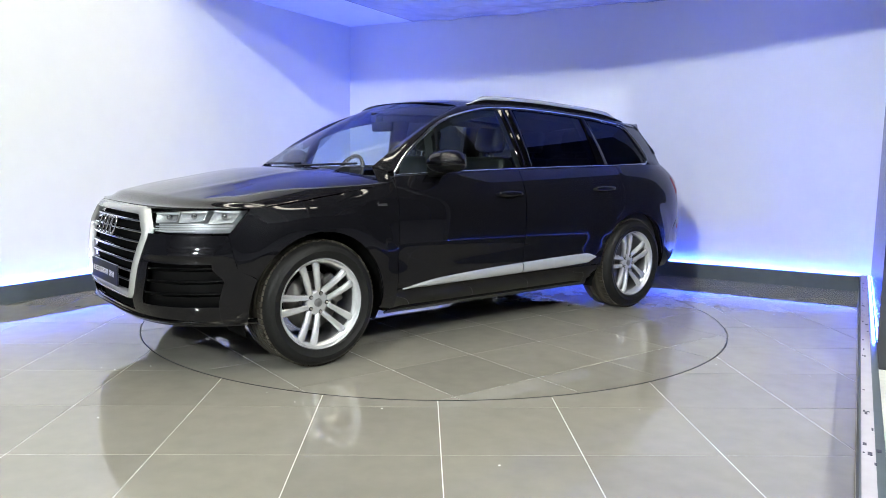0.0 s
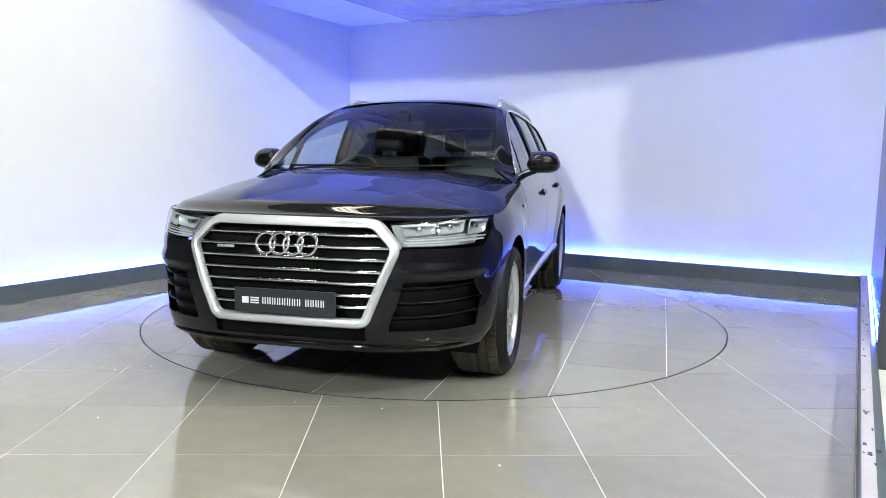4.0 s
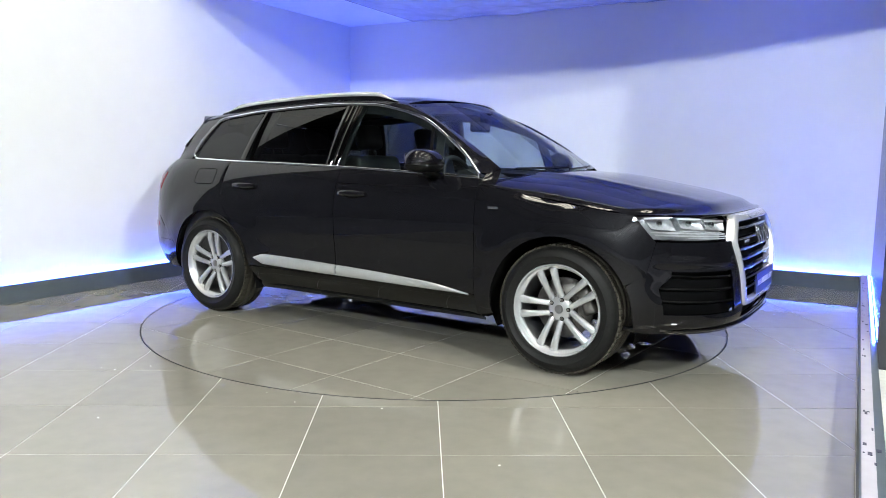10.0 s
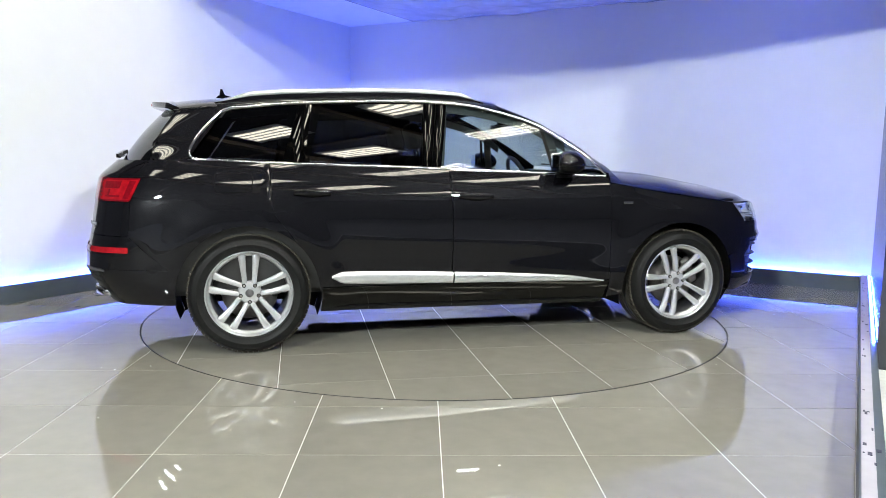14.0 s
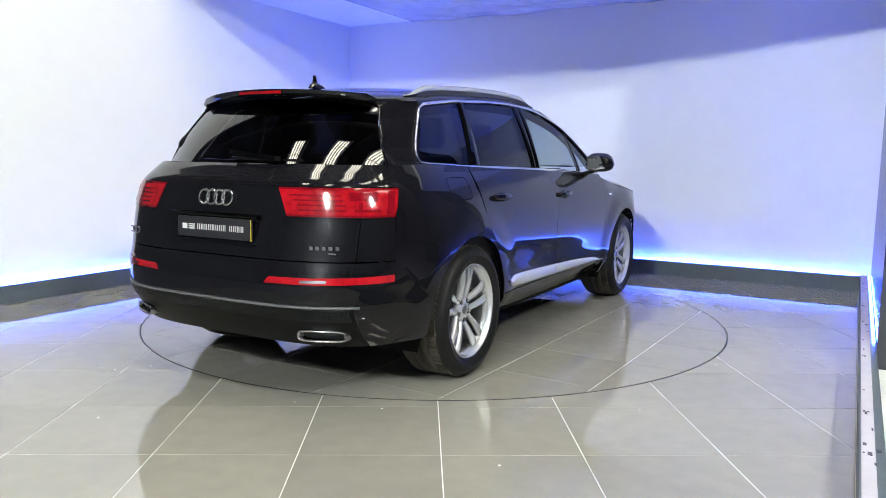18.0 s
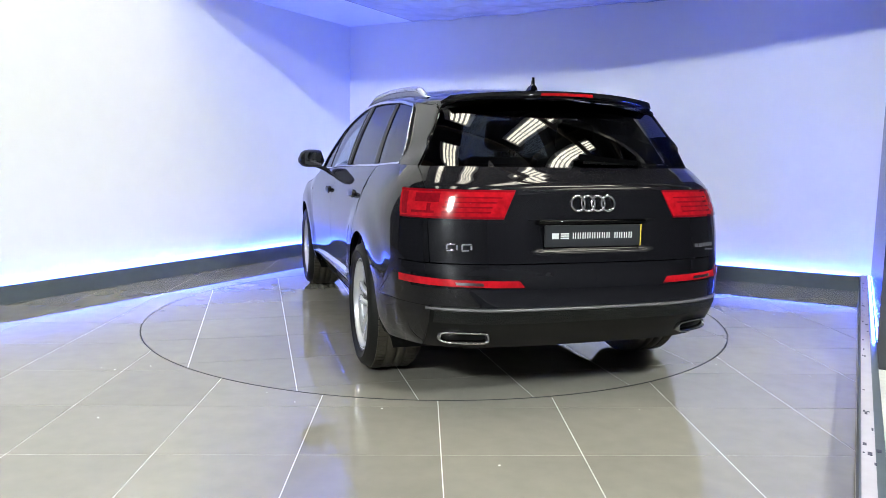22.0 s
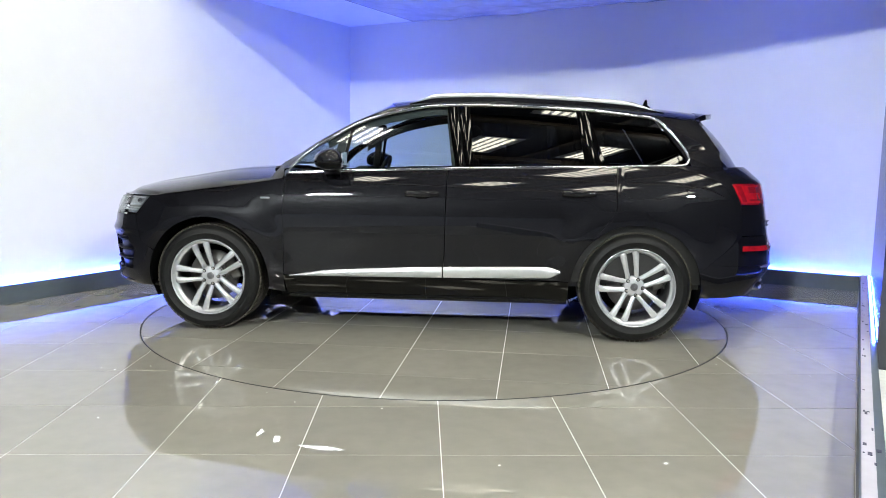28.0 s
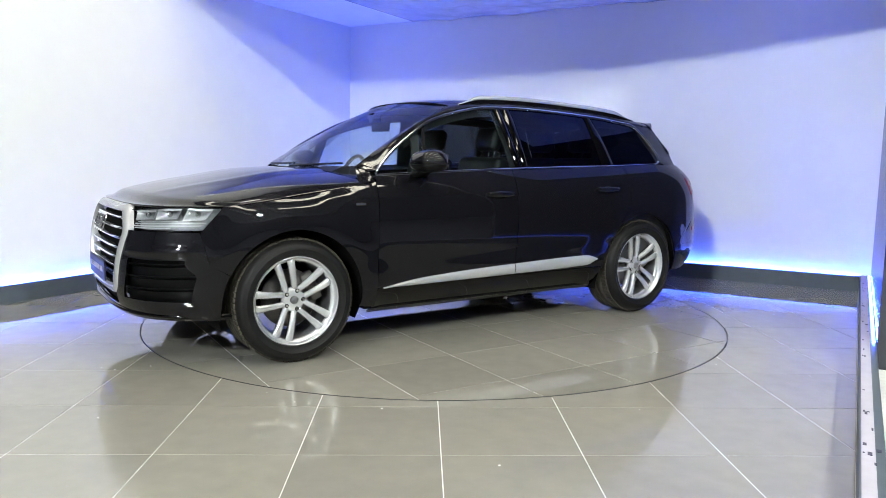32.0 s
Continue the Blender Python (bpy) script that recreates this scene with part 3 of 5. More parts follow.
def build_car():
    car = empty("car", "black sport utility car with silver wheels and roof rails", "car")

    # --- flank panels
    gap = 0.003

    def flank(x, z):
        return (x, side(x, z), z)

    def door_front(u, v):
        x0, x1 = -0.19 + gap, 0.945 - gap
        x = mix(x0, x1, u)
        z0, z1 = 0.415, BELT(x) - 0.006
        z = mix(z0, z1, v)
        x += 0.03 * (0.75 - z) * (0.5 if u > 0.5 else 1.0) * 0.6
        return flank(x, z)

    cut = curve([0.40, 0.52, 0.62, 0.74, 0.93, 1.25], [-1.045, -1.085, -1.135, -1.225, -1.350, -1.362])

    def door_rear(u, v):
        x1 = -0.19 - gap
        zt = mix(BELT(-1.36), BELT(x1), u) - 0.006
        z = mix(0.415, zt, v)
        x = mix(cut(z) + gap, x1 + 0.018 * (0.75 - z), u)
        return flank(x, min(z, BELT(x) - 0.004))

    fd = both("front_door", door_front, 40, 36, PAINT, car)
    rd = both("rear_door", door_rear, 40, 36, PAINT, car)

    def polar(cx, outline, a0, a1):
        """A panel between the wheel arch and an outline, swept round the wheel."""
        def hit(a):
            c, s = math.cos(a), math.sin(a)
            best = None
            for (xa, za), (xb, zb) in zip(outline, outline[1:]):
                dx, dz = xb - xa, zb - za
                den = c * dz - s * dx
                if abs(den) < 1e-9:
                    continue
                r = ((xa - cx) * dz - (za - WHEEL_Z) * dx) / den
                k = ((xa - cx) * s - (za - WHEEL_Z) * c) / den
                if r > 0 and -1e-6 <= k <= 1 + 1e-6 and (best is None or r < best):
                    best = r
            return best or ARCH + 0.05
        corners = sorted({min(max(math.atan2(z - WHEEL_Z, x - cx) % (2 * math.pi), a0), a1) for x, z in outline})
        marks = [corners[0]]
        for a in corners[1:]:
            n = max(1, int((a - marks[-1]) / 0.045))
            marks += [mix(marks[-1], a, (i + 1) / n) for i in range(n)] if a - marks[-1] > 1e-4 else []
        far = [hit(a) for a in marks]

        def fn(u, v):
            i = min(int(round(u * (len(marks) - 1))), len(marks) - 1)
            r = mix(ARCH, max(far[i], ARCH + 0.01), v)
            return flank(cx + r * math.cos(marks[i]), WHEEL_Z + r * math.sin(marks[i]))
        return fn, len(marks) - 1

    fender_line = [(2.00, 0.62), (2.045, 0.812), (1.915, 0.955), (1.80, HOOD_E(1.80) - 0.004), (1.40, HOOD_E(1.4) - 0.004), (0.9430, HOOD_E(0.95) - 0.004), (0.9468, 0.7), (0.9495, 0.415), (0.9495, 0.27)]
    fn, n = polar(WHEEL_X, fender_line, math.atan2(0.62 - WHEEL_Z, 2.00 - WHEEL_X), math.pi + 0.16)
    both("front_wing", fn, n, 18, PAINT, car)

    quarter_line = [(-1.02, 0.30), (-1.039, 0.40), (cut(0.52) - gap, 0.52), (cut(0.62) - gap, 0.62), (cut(0.74) - gap, 0.74), (cut(0.85) - gap, 0.85), (cut(0.93) - gap, 0.93),
                    (-1.365, BELT(-1.36)), (-1.6, BELT(-1.6)), (-1.9, BELT(-1.9)), (-2.10, 1.205), (-2.135, 1.10), (-2.20, 0.95), (-2.218, 0.745), (-2.10, 0.64), (-1.918, 0.50)]
    fn, n = polar(-WHEEL_X, quarter_line, 0.0, math.atan2(0.50 - WHEEL_Z, -1.918 + WHEEL_X))
    both("rear_wing", fn, n, 18, PAINT, car)

    # strip of the flank between belt and windscreen foot, ahead of the door
    def cheek(u, v):
        x = mix(0.952, 1.06, u)
        lo = HOOD_E(x)
        return Vector((x, side(x, lo), lo)).lerp(pillar(0.0, 1.0 - u) - Vector((0, 0, 0.004)), v)
    # --- sills with their bright strips
    def sill(u, v):
        x = mix(-1.045, 0.946, u)
        z = mix(0.225, 0.408, v)
        return (x, side(x, z) - 0.060 * (1 - v) ** 1.3, z)
    both("sill", sill, 40, 8, GLOSS, car, "gloss black sill")
    strip_lo = curve([-0.985, -0.90, -0.2, 0.6, 0.90], [0.470, 0.432, 0.418, 0.408, 0.404])
    strip_hi = curve([-0.985, -0.90, -0.2, 0.6, 0.90], [0.486, 0.510, 0.494, 0.455, 0.412])
    for x0, x1 in ((-0.985, -0.182), (-0.174, 0.905)):
        def strip(u, v):
            x = mix(x0, x1, u)
            z = mix(strip_lo(x), strip_hi(x), v)
            return (x, side(x, z) + 0.016 * math.sin(math.pi * min(max(v, 0.0), 1.0)) ** 0.6 + 0.002, z)
        both("sill_strip", strip, 30, 8, SATIN, car, "satin silver strip along the door foot", t=0.006)

    # --- bonnet
    def hood(u, v):
        # v across from right to left, u from cowl to nose
        t = 2 * v - 1
        side_x0, side_x1 = 0.955, 1.905
        xs = mix(side_x0, side_x1, u)
        ys = side(xs, HOOD_E(xs)) - 0.002
        cowl = (1.165 - 0.21 * abs(t) ** 3.2, t * (side(side_x0, HOOD_E(side_x0)) - 0.002))
        y_end = side(side_x1, HOOD_E(side_x1)) - 0.002
        ang = t * math.pi / 2
        yn = y_end * math.sin(ang)
        xn = front(yn / 0.985, 0.945) - 0.012
        xn = mix(xn, side_x1, abs(t) ** 14)
        yn = t * y_end if abs(t) == 1 else yn
        nose = (xn, yn)
        x = mix(cowl[0], nose[0], u)
        yl = mix(cowl[1], nose[1], u)
        lin = mix(t * (side(side_x0, HOOD_E(side_x0)) - 0.002), t * y_end, u)
        y = yl + (t * ys - lin)
        x = min(x, NOSE(0.945) - 0.01)
        z = hood_z(x, y)
        return (x, y, mix(z, min(z, 0.955), smooth(0.90, 1.0, u)))
    panel("bonnet", lambda u, v: hood(u, 0.5 - 0.5 * math.cos(math.pi * v)), 60, 80, PAINT, car, "long black bonnet with a raised middle")

    # --- nose
    GR_Y = curve([0.44, 0.47, 0.80, 0.825, 0.935], [0.374, 0.386, 0.512, 0.506, 0.392])

    def nose_pt(y, z, off=0.0):
        x = front(y, z)
        return Vector((x + off, y, z))

    def bump_outer(z):
        """Where the bumper ends at the arch or at the wing."""
        if z < 0.566:
            return WHEEL_X + math.sqrt(max(0.0, ARCH ** 2 - (z - WHEEL_Z) ** 2)) + 0.003
        if z < 0.62:
            return mix(1.895, 2.003, (z - 0.566) / 0.054)
        return mix(2.003, 2.048, (z - 0.62) / 0.192)

    def bumper_at(u, z, off=0.0):
        """u runs from the grille to the arch."""
        y0 = GR_Y(z) + 0.03 if z > 0.44 else mix(0.0, GR_Y(0.44) + 0.03, 1.0)
        xo = bump_outer(z)
        yo = side(xo, z)
        a0 = math.asin(min(1, (y0 / WIDTH(z)) ** (NF / 2)))
        uo = (xo - XF) / (NOSE(z) - XF)
        a1 = math.acos(min(1.0, uo ** (NF / 2)))
        a = mix(a0, a1, u)
        c, s = max(math.cos(a), 1e-6), max(math.sin(a), 1e-6)
        x, y = XF + (NOSE(z) - XF) * c ** (2 / NF), WIDTH(z) * s ** (2 / NF)
        y += flare(x, z) * s ** (2 / NF)
        n = Vector((c, s, 0))
        off += 0.012 * smooth(0.665, 0.700, z) * (1 - smooth(0.704, 0.755, z)) * smooth(0.0, 0.15, u) * smooth(1.0, 0.75, u)
        return Vector((x, y, z)) + n * off

    # bumper skin round the side intake: above, below, inner and outer
    IN0, IN1, IZ0, IZ1 = 0.12, 0.80, 0.415, 0.655
    for u0, u1, z0, z1, nu, nv in ((0, 1, IZ1, 0.812, 26, 24), (0, 1, 0.300, IZ0, 26, 8), (0, IN0, IZ0, IZ1, 8, 10), (IN1, 1, IZ0, IZ1, 8, 10)):
        both("bumper_skin", lambda u, v: bumper_at(mix(u0, u1, u), mix(z0, z1, v)), nu, nv, PAINT, car)
    both("intake_back", lambda u, v: bumper_at(mix(IN0 - 0.04, IN1 + 0.04, u), mix(IZ0 - 0.02, IZ1 + 0.02, v), -0.045), 12, 4, PLASTIC, car, "dark recess of the side intake")
    for k in range(3):
        zc = mix(IZ0, IZ1, (k + 0.75) / 3.4)
        both("intake_fin", lambda u, v: bumper_at(mix(IN0 - 0.01, IN1 + 0.01, u), zc + 0.020 * (v - 0.5) + 0.01 * u, -0.012 - 0.035 * (1 - v)), 14, 3, PLASTIC, car, "black plastic fin", t=0.008)

    # dark slot under the grille, then the lip of the bumper
    both("bumper_skin", lambda u, v: nose_pt(mix(0.40, 0.47, u), mix(0.300, 0.432, v)), 4, 8, PAINT, car)
    panel("lower_slot", lambda u, v: nose_pt(mix(-0.42, 0.42, u), mix(0.34, 0.445, v), -0.05), 16, 4, DARK, car, "dark slot under the grille", t=0.0)
    panel("bumper_skin", lambda u, v: nose_pt(mix(-0.42, 0.42, u), mix(0.300, 0.362, v)), 24, 5, PAINT, car)
    lip = []
    for i in range(49):
        t = -1 + 2 * i / 48
        y = 0.90 * math.sin(t * math.pi / 2)
        z = 0.330 - 0.022 * abs(t) ** 4
        lip.append((front(y / 0.995, z) + 0.002, y, z))
    bm = bmesh.new()
    rows = [[bm.verts.new((x + dx, y, z + dz)) for x, y, z in lip] for dx, dz in ((-0.03, 0.018), (0.010, 0.010), (0.016, 0.0), (0.004, -0.012), (-0.10, -0.020))]
    for a, b in zip(rows, rows[1:]):
        for i in range(48):
            bm.faces.new((a[i], a[i + 1], b[i + 1], b[i]))
    bmesh.ops.recalc_face_normals(bm, faces=bm.faces[:])
    part("splitter", bm, GLOSS, car, "gloss black lip under the bumper", smooth=True)

    # --- grille: silver six-sided frame, bars, dark mesh behind
    ring = [(-0.418, 0.908), (0.418, 0.908), (0.520, 0.806), (0.382, 0.466), (-0.382, 0.466), (-0.520, 0.806)]

    def frame_ring(grow, off, n=8, r=0.03):
        pts = []
        m = len(ring)
        cy, cz = 0.0, 0.68
        for i in range(m):
            p, q, s = ring[i - 1], ring[i], ring[(i + 1) % m]
            d0 = Vector((p[0] - q[0], p[1] - q[1])).normalized()
            d1 = Vector((s[0] - q[0], s[1] - q[1])).normalized()
            bis = (d0 + d1).normalized()
            sinh = max(0.3, (1 - d0.dot(d1)) ** 0.5 / 2 ** 0.5)
            c = Vector(q) - bis * (grow / sinh)
            rr = r + max(grow, 0) * 0.5
            for k in range(n + 1):
                w = k / n
                e0, e1 = c + d0 * rr, c + d1 * rr
                b = e0 * (1 - w) ** 2 + c * 2 * w * (1 - w) + e1 * w * w
                pts.append((b[0], b[1]))
        full = []
        for i, a in enumerate(pts):
            b = pts[(i + 1) % len(pts)]
            steps = max(1, int(math.hypot(b[0] - a[0], b[1] - a[1]) / 0.05))
            full += [(mix(a[0], b[0], k / steps), mix(a[1], b[1], k / steps)) for k in range(steps)]
        return full, off
    bm = bmesh.new()
    loops = []
    for grow, off in ((-0.002, -0.03), (0.0, 0.010), (0.008, 0.016), (0.032, 0.014), (0.042, 0.004), (0.044, -0.03)):
        pts, _ = frame_ring(grow, off)
        if loops and len(pts) != len(loops[0]):
            pts = [pts[int(i * len(pts) / len(loops[0]))] for i in range(len(loops[0]))]
        loops.append([bm.verts.new((front(y, min(max(z, 0.3), 0.95)) + off, y, z)) for y, z in pts])
    for a, b in zip(loops, loops[1:]):
        for i in range(len(a)):
            bm.faces.new((a[i], a[(i + 1) % len(a)], b[(i + 1) % len(a)], b[i]))
    bmesh.ops.recalc_face_normals(bm, faces=bm.faces[:])
    grille = part("grille", bm, SATIN, car, "satin silver six-sided grille frame", smooth=True)

    def back(u, v):
        z = mix(0.43, 0.945, v)
        y = mix(-1, 1, u) * (GR_Y(z) + 0.01)
        return (front(y, z) - 0.055, y, z)
    panel("grille_back", back, 20, 20, DARK, grille, "dark mesh behind the bars", t=0.0)
    for k in range(7):
        z = 0.520 + 0.0570 * k
        w = GR_Y(z) - 0.002

        def bar(u, v):
            y = mix(-w, w, u)
            h = (v - 0.5) * 2
            return (front(y, z) - 0.012 - 0.016 * h * h - 0.012 * abs(h), y, z + 0.0125 * h)
        panel("grille_bar", bar, 24, 6, GLOSS, grille, "gloss black bar with a bright edge", t=0.004)

        def bright(u, v):
            y = mix(-w, w, u)
            return (front(y, z) - 0.0065 - 0.004 * (2 * v - 1) ** 2, y, z + 0.006 + 0.0068 * (v - 0.5) * 2)
        panel("bar_edge", bright, 24, 4, CHROME, grille, "bright chrome edge", t=0.003)

    # --- emblems: four joined bright rings
    def emblem(parent, cx, cz, r, gapx, place, tube):
        for k in range(4):
            bm = bmesh.new()
            yc = (k - 1.5) * gapx
            n, m = 36, 8
            vs = []
            for i in range(n):
                a = 2 * math.pi * i / n
                rr = []
                for j in range(m):
                    b = 2 * math.pi * j / m
                    rad = r + tube * math.cos(b)
                    y, z = yc + rad * math.cos(a), cz + rad * math.sin(a)
                    rr.append(bm.verts.new(place(y, z, tube * 0.8 * math.sin(b))))
                vs.append(rr)
            for i in range(n):
                for j in range(m):
                    bm.faces.new((vs[i][j], vs[(i + 1) % n][j], vs[(i + 1) % n][(j + 1) % m], vs[i][(j + 1) % m]))
            bmesh.ops.recalc_face_normals(bm, faces=bm.faces[:])
            part("emblem_ring", bm, CHROME, parent, "bright chrome ring", smooth=True)
    emblem(grille, 0, 0.823, 0.050, 0.073, lambda y, z, o: (front(y, z) + 0.022 + o, y, z), 0.008)

    part("grille_badge", box(front(0.34, 0.80) - 0.004, front(0.34, 0.80) + 0.006, -0.385, -0.295, 0.790, 0.803, bevel=0.002), SATIN, grille, "small silver badge between the bars")
    # --- show plates with a print that reads as plain bars
    def plate(x, z0, z1, w, facing, edge):
        s = facing
        t = 0.010
        p = part("number_plate", box(min(x, x + s * t), max(x, x + s * t), -w, w, z0, z1, bevel=0.003), PLATE, car, "dark show plate with white print")
        f = x + s * (t + 0.001)
        h = z1 - z0
        left = -s
        def put(y0, y1, a, b, mat=PLATE_INK, nm="print_bar"):
            ya, yb = sorted((left * y0 * -1, left * y1 * -1))
            part(nm, box(min(f, f + s * 0.001), max(f, f + s * 0.001), ya, yb, z0 + a * h, z0 + b * h), mat, p)
        return put
    put = plate(2.452, 0.478, 0.600, 0.268, 1, False)

    def plate_print(put, sgn):
        # a round mark with two short bars, then two words as bars of letter width
        put(sgn * 0.225, sgn * 0.190, 0.38, 0.64)
        for k in range(3):
            put(sgn * 0.180, sgn * 0.135, 0.38 + 0.10 * k, 0.44 + 0.10 * k)
        x = 0.115
        for word in (8, 4):
            for k in range(word):
                put(sgn * x, sgn * (x - 0.0052), 0.38, 0.66)
                put(sgn * (x - 0.0118), sgn * (x - 0.0170), 0.38, 0.66)
                x -= 0.0262
            x -= 0.018
    plate_print(put, -1)
    # --- headlamps
    def lamp_at(u, v, off=0.0):
        """u from the grille outwards, v upwards."""
        z0 = mix(0.812, 0.818, u)
        z1 = mix(0.925, 0.957, min(1, u * 1.6))
        z = mix(z0, z1, v)
        y0 = mix(0.570, 0.500, v)
        x1 = mix(2.040, 1.915, v)
        a0 = math.asin((y0 / WIDTH(z)) ** (NF / 2))
        a1 = math.acos(min(1.0, ((x1 - XF) / (NOSE(z) - XF)) ** (NF / 2)))
        a = mix(a0, a1, u)
        c, s = math.cos(a), math.sin(a)
        return Vector((XF + (NOSE(z) - XF) * c ** (2 / NF) + c * off, WIDTH(z) * s ** (2 / NF) + s * off, z))
    for m in (False, True):
        shell = panel("headlamp", lambda u, v: lamp_at(u, v, -0.075), 20, 8, LAMP_GREY, car, "clear headlamp with pale reflectors", m, t=0.0)
        panel("lens", lambda u, v: lamp_at(u, v, -0.001), 24, 10, CLEAR, shell, "clear lens", m, t=0.0)
        for u0, u1, v0, v1 in ((0.06, 0.33, 0.50, 0.92), (0.36, 0.63, 0.48, 0.92), (0.70, 0.94, 0.42, 0.90)):
            panel("reflector", lambda u, v: lamp_at(mix(u0, u1, u), mix(v0, v1, v) + 0.10 * (0.5 - u) * (v - 0.5), -0.022 - 0.040 * math.sin(math.pi * u) ** 0.6 * math.sin(math.pi * v) ** 0.6), 10, 8, LAMP_GREY, shell, "grey reflector cell", m, t=0.004)
            bm = bmesh.new()
            bmesh.ops.create_uvsphere(bm, u_segments=16, v_segments=10, radius=0.017)
            c = lamp_at((u0 + u1) / 2, (v0 + v1) / 2, -0.045)
            for w in bm.verts:
                w.co = Vector((c.x + w.co.x, (c.y + w.co.y) * (-1 if m else 1), c.z + w.co.z))
            bmesh.ops.recalc_face_normals(bm, faces=bm.faces[:])
            part("projector", bm, GREY_CHROME, shell, "grey round projector lens", smooth=True)
            panel("cell_rim", lambda u, v: lamp_at(mix(u0, u1, u), mix(v1 - 0.07, v1, v) + 0.10 * (0.5 - u) * 0.5, -0.016), 8, 2, LAMP_WHITE, shell, "pale rim of the cell", m, t=0.004)
        for v0, v1, u0, u1 in ((0.10, 0.15, 0.06, 0.60), (0.19, 0.25, 0.04, 0.95), (0.30, 0.35, 0.07, 0.97), (0.39, 0.42, 0.12, 0.66)):
            panel("light_guide", lambda u, v: lamp_at(mix(u0, u1, u), mix(v0, v1, v), -0.014), 16, 2, LAMP_WHITE, shell, "pale running light bar", m, t=0.006)
        panel("lamp_brow", lambda u, v: lamp_at(u, mix(0.965, 1.0, v), -0.006), 16, 2, GLOSS, shell, "black brow over the lamp", m, t=0.004)

    # --- tail
    def tail_at(y, z, off=0.0):
        k = min(abs(y) / WIDTH(z), 1.0)
        a = math.asin(k ** (NR / 2)) if k > 0 else 0.0
        return Vector((rear(y, z) - math.cos(a) * off, y + math.copysign(math.sin(a) * off, y), z))

    def tail_span(y0, x1, z, u, off=0.0):
        """From y0 on the tail round the corner to x1 on the flank."""
        a0 = math.asin(min(1.0, (max(y0, 0.0) / WIDTH(z)) ** (NR / 2)))
        a1 = math.acos(min(1.0, max(0.0, (x1 - XR) / (TAIL(z) - XR)) ** (NR / 2)))
        a = mix(a0, a1, u)
        c, s = max(math.cos(a), 1e-6), max(math.sin(a), 1e-6)
        x, y = XR + (TAIL(z) - XR) * c ** (2 / NR), WIDTH(z) * s ** (2 / NR)
        return Vector((x - c * off, y + flare(x, z) * s ** (2 / NR) + off * s, z))

    # gate between the lamps and round them
    def gate(u, v):
        z = mix(0.748, 0.955, v)
        t = 2 * u - 1
        ye = mix(0.800, 0.805, v)
        y = ye * math.sin(t * math.pi / 2)
        rec = 0.020 * smooth(0.335, 0.300, abs(y)) * smooth(0.795, 0.815, z) * smooth(0.960, 0.945, z)
        p = tail_at(y, z)
        return (p.x + rec, p.y, p.z)
    tailgate = panel("tailgate", gate, 60, 18, PAINT, car, "black tailgate below the rear window")

    def gate_mid(u, v):
        z = mix(0.955, 1.098, v)
        t = 2 * u - 1
        ye = mix(0.462, 0.395, v)
        return tail_at(ye * t, z)
    panel("gate_skin", gate_mid, 30, 10, PAINT, tailgate)

    def gate_top(u, v):
        z = mix(1.098, 1.205, v)
        t = 2 * u - 1
        y = mix(0.80, 0.790, v) * math.sin(t * math.pi / 2)
        return tail_at(y, z)
    panel("gate_skin", gate_top, 50, 10, PAINT, tailgate)

    # rear corners above the lamps
    both("corner_skin", lambda u, v: tail_span(mix(0.803, 0.793, v), mix(-2.135, -2.09, v), mix(1.100, 1.205, v), u), 10, 8, PAINT, car)

    def tl(u, v, off=0.0):
        z = mix(0.958, 1.096, v)
        return tail_span(mix(0.465, 0.398, v), mix(-2.205, -2.135, v), z, u, off)
    for m in (False, True):
        lampr = panel("tail_lamp", lambda u, v: tl(u, v, 0.004), 26, 10, LAMP_RED, car, "red tail lamp with fine bars", m, t=0.02)
        for u0, u1, v0, v1 in ((0.0, 1.0, 0.93, 1.0), (0.0, 1.0, 0.0, 0.07), (0.10, 0.50, 0.20, 0.25), (0.10, 0.50, 0.37, 0.42), (0.08, 0.48, 0.54, 0.59), (0.06, 0.46, 0.71, 0.76),
                               (0.54, 0.80, 0.56, 0.86), (0.58, 0.84, 0.18, 0.26), (0.62, 0.66, 0.26, 0.52), (0.90, 0.97, 0.12, 0.90)):
            panel("lamp_bar", lambda u, v: tl(mix(u0, u1, u), mix(v0, v1, v), 0.006), 14, 2, LAMP_DEEP, lampr, "deep red bar in the lens", m, t=0.003)

    # rear flank between lamp and bumper
    both("corner_skin", lambda u, v: tail_span(mix(0.803, 0.807, v), mix(-2.218, -2.206, v), mix(0.748, 0.953, v), u), 10, 10, PAINT, car)

    def rb_outer(z):
        if z < 0.50:
            return -WHEEL_X - math.sqrt(max(0.0, ARCH ** 2 - (z - WHEEL_Z) ** 2))
        return mix(-1.921, -2.103, (z - 0.50) / 0.14) if z < 0.64 else mix(-2.103, -2.221, (z - 0.64) / 0.105)

    def rear_bumper(u, v, z0, z1, y0=0.0, off=0.0):
        z = mix(z0, z1, v)
        return tail_span(y0, rb_outer(z), z, u, off)
    both("rear_bumper_skin", lambda u, v: rear_bumper(u, v, 0.692, 0.742), 40, 4, PAINT, car)
    both("rear_bumper_skin", lambda u, v: rear_bumper(u, v, 0.540, 0.628), 40, 6, PAINT, car)
    both("rear_bumper_skin", lambda u, v: tail_span(0.0, mix(-2.3, -2.3, v), mix(0.628, 0.692, v), u * 0.36), 14, 4, PAINT, car)
    both("rear_bumper_skin", lambda u, v: tail_span(0.875, rb_outer(mix(0.628, 0.692, v)), mix(0.628, 0.692, v), u), 14, 4, PAINT, car)
    both("reflector_back", lambda u, v: tail_span(0.30, -2.20, mix(0.62, 0.70, v), u, -0.006), 20, 2, PAINT, car)

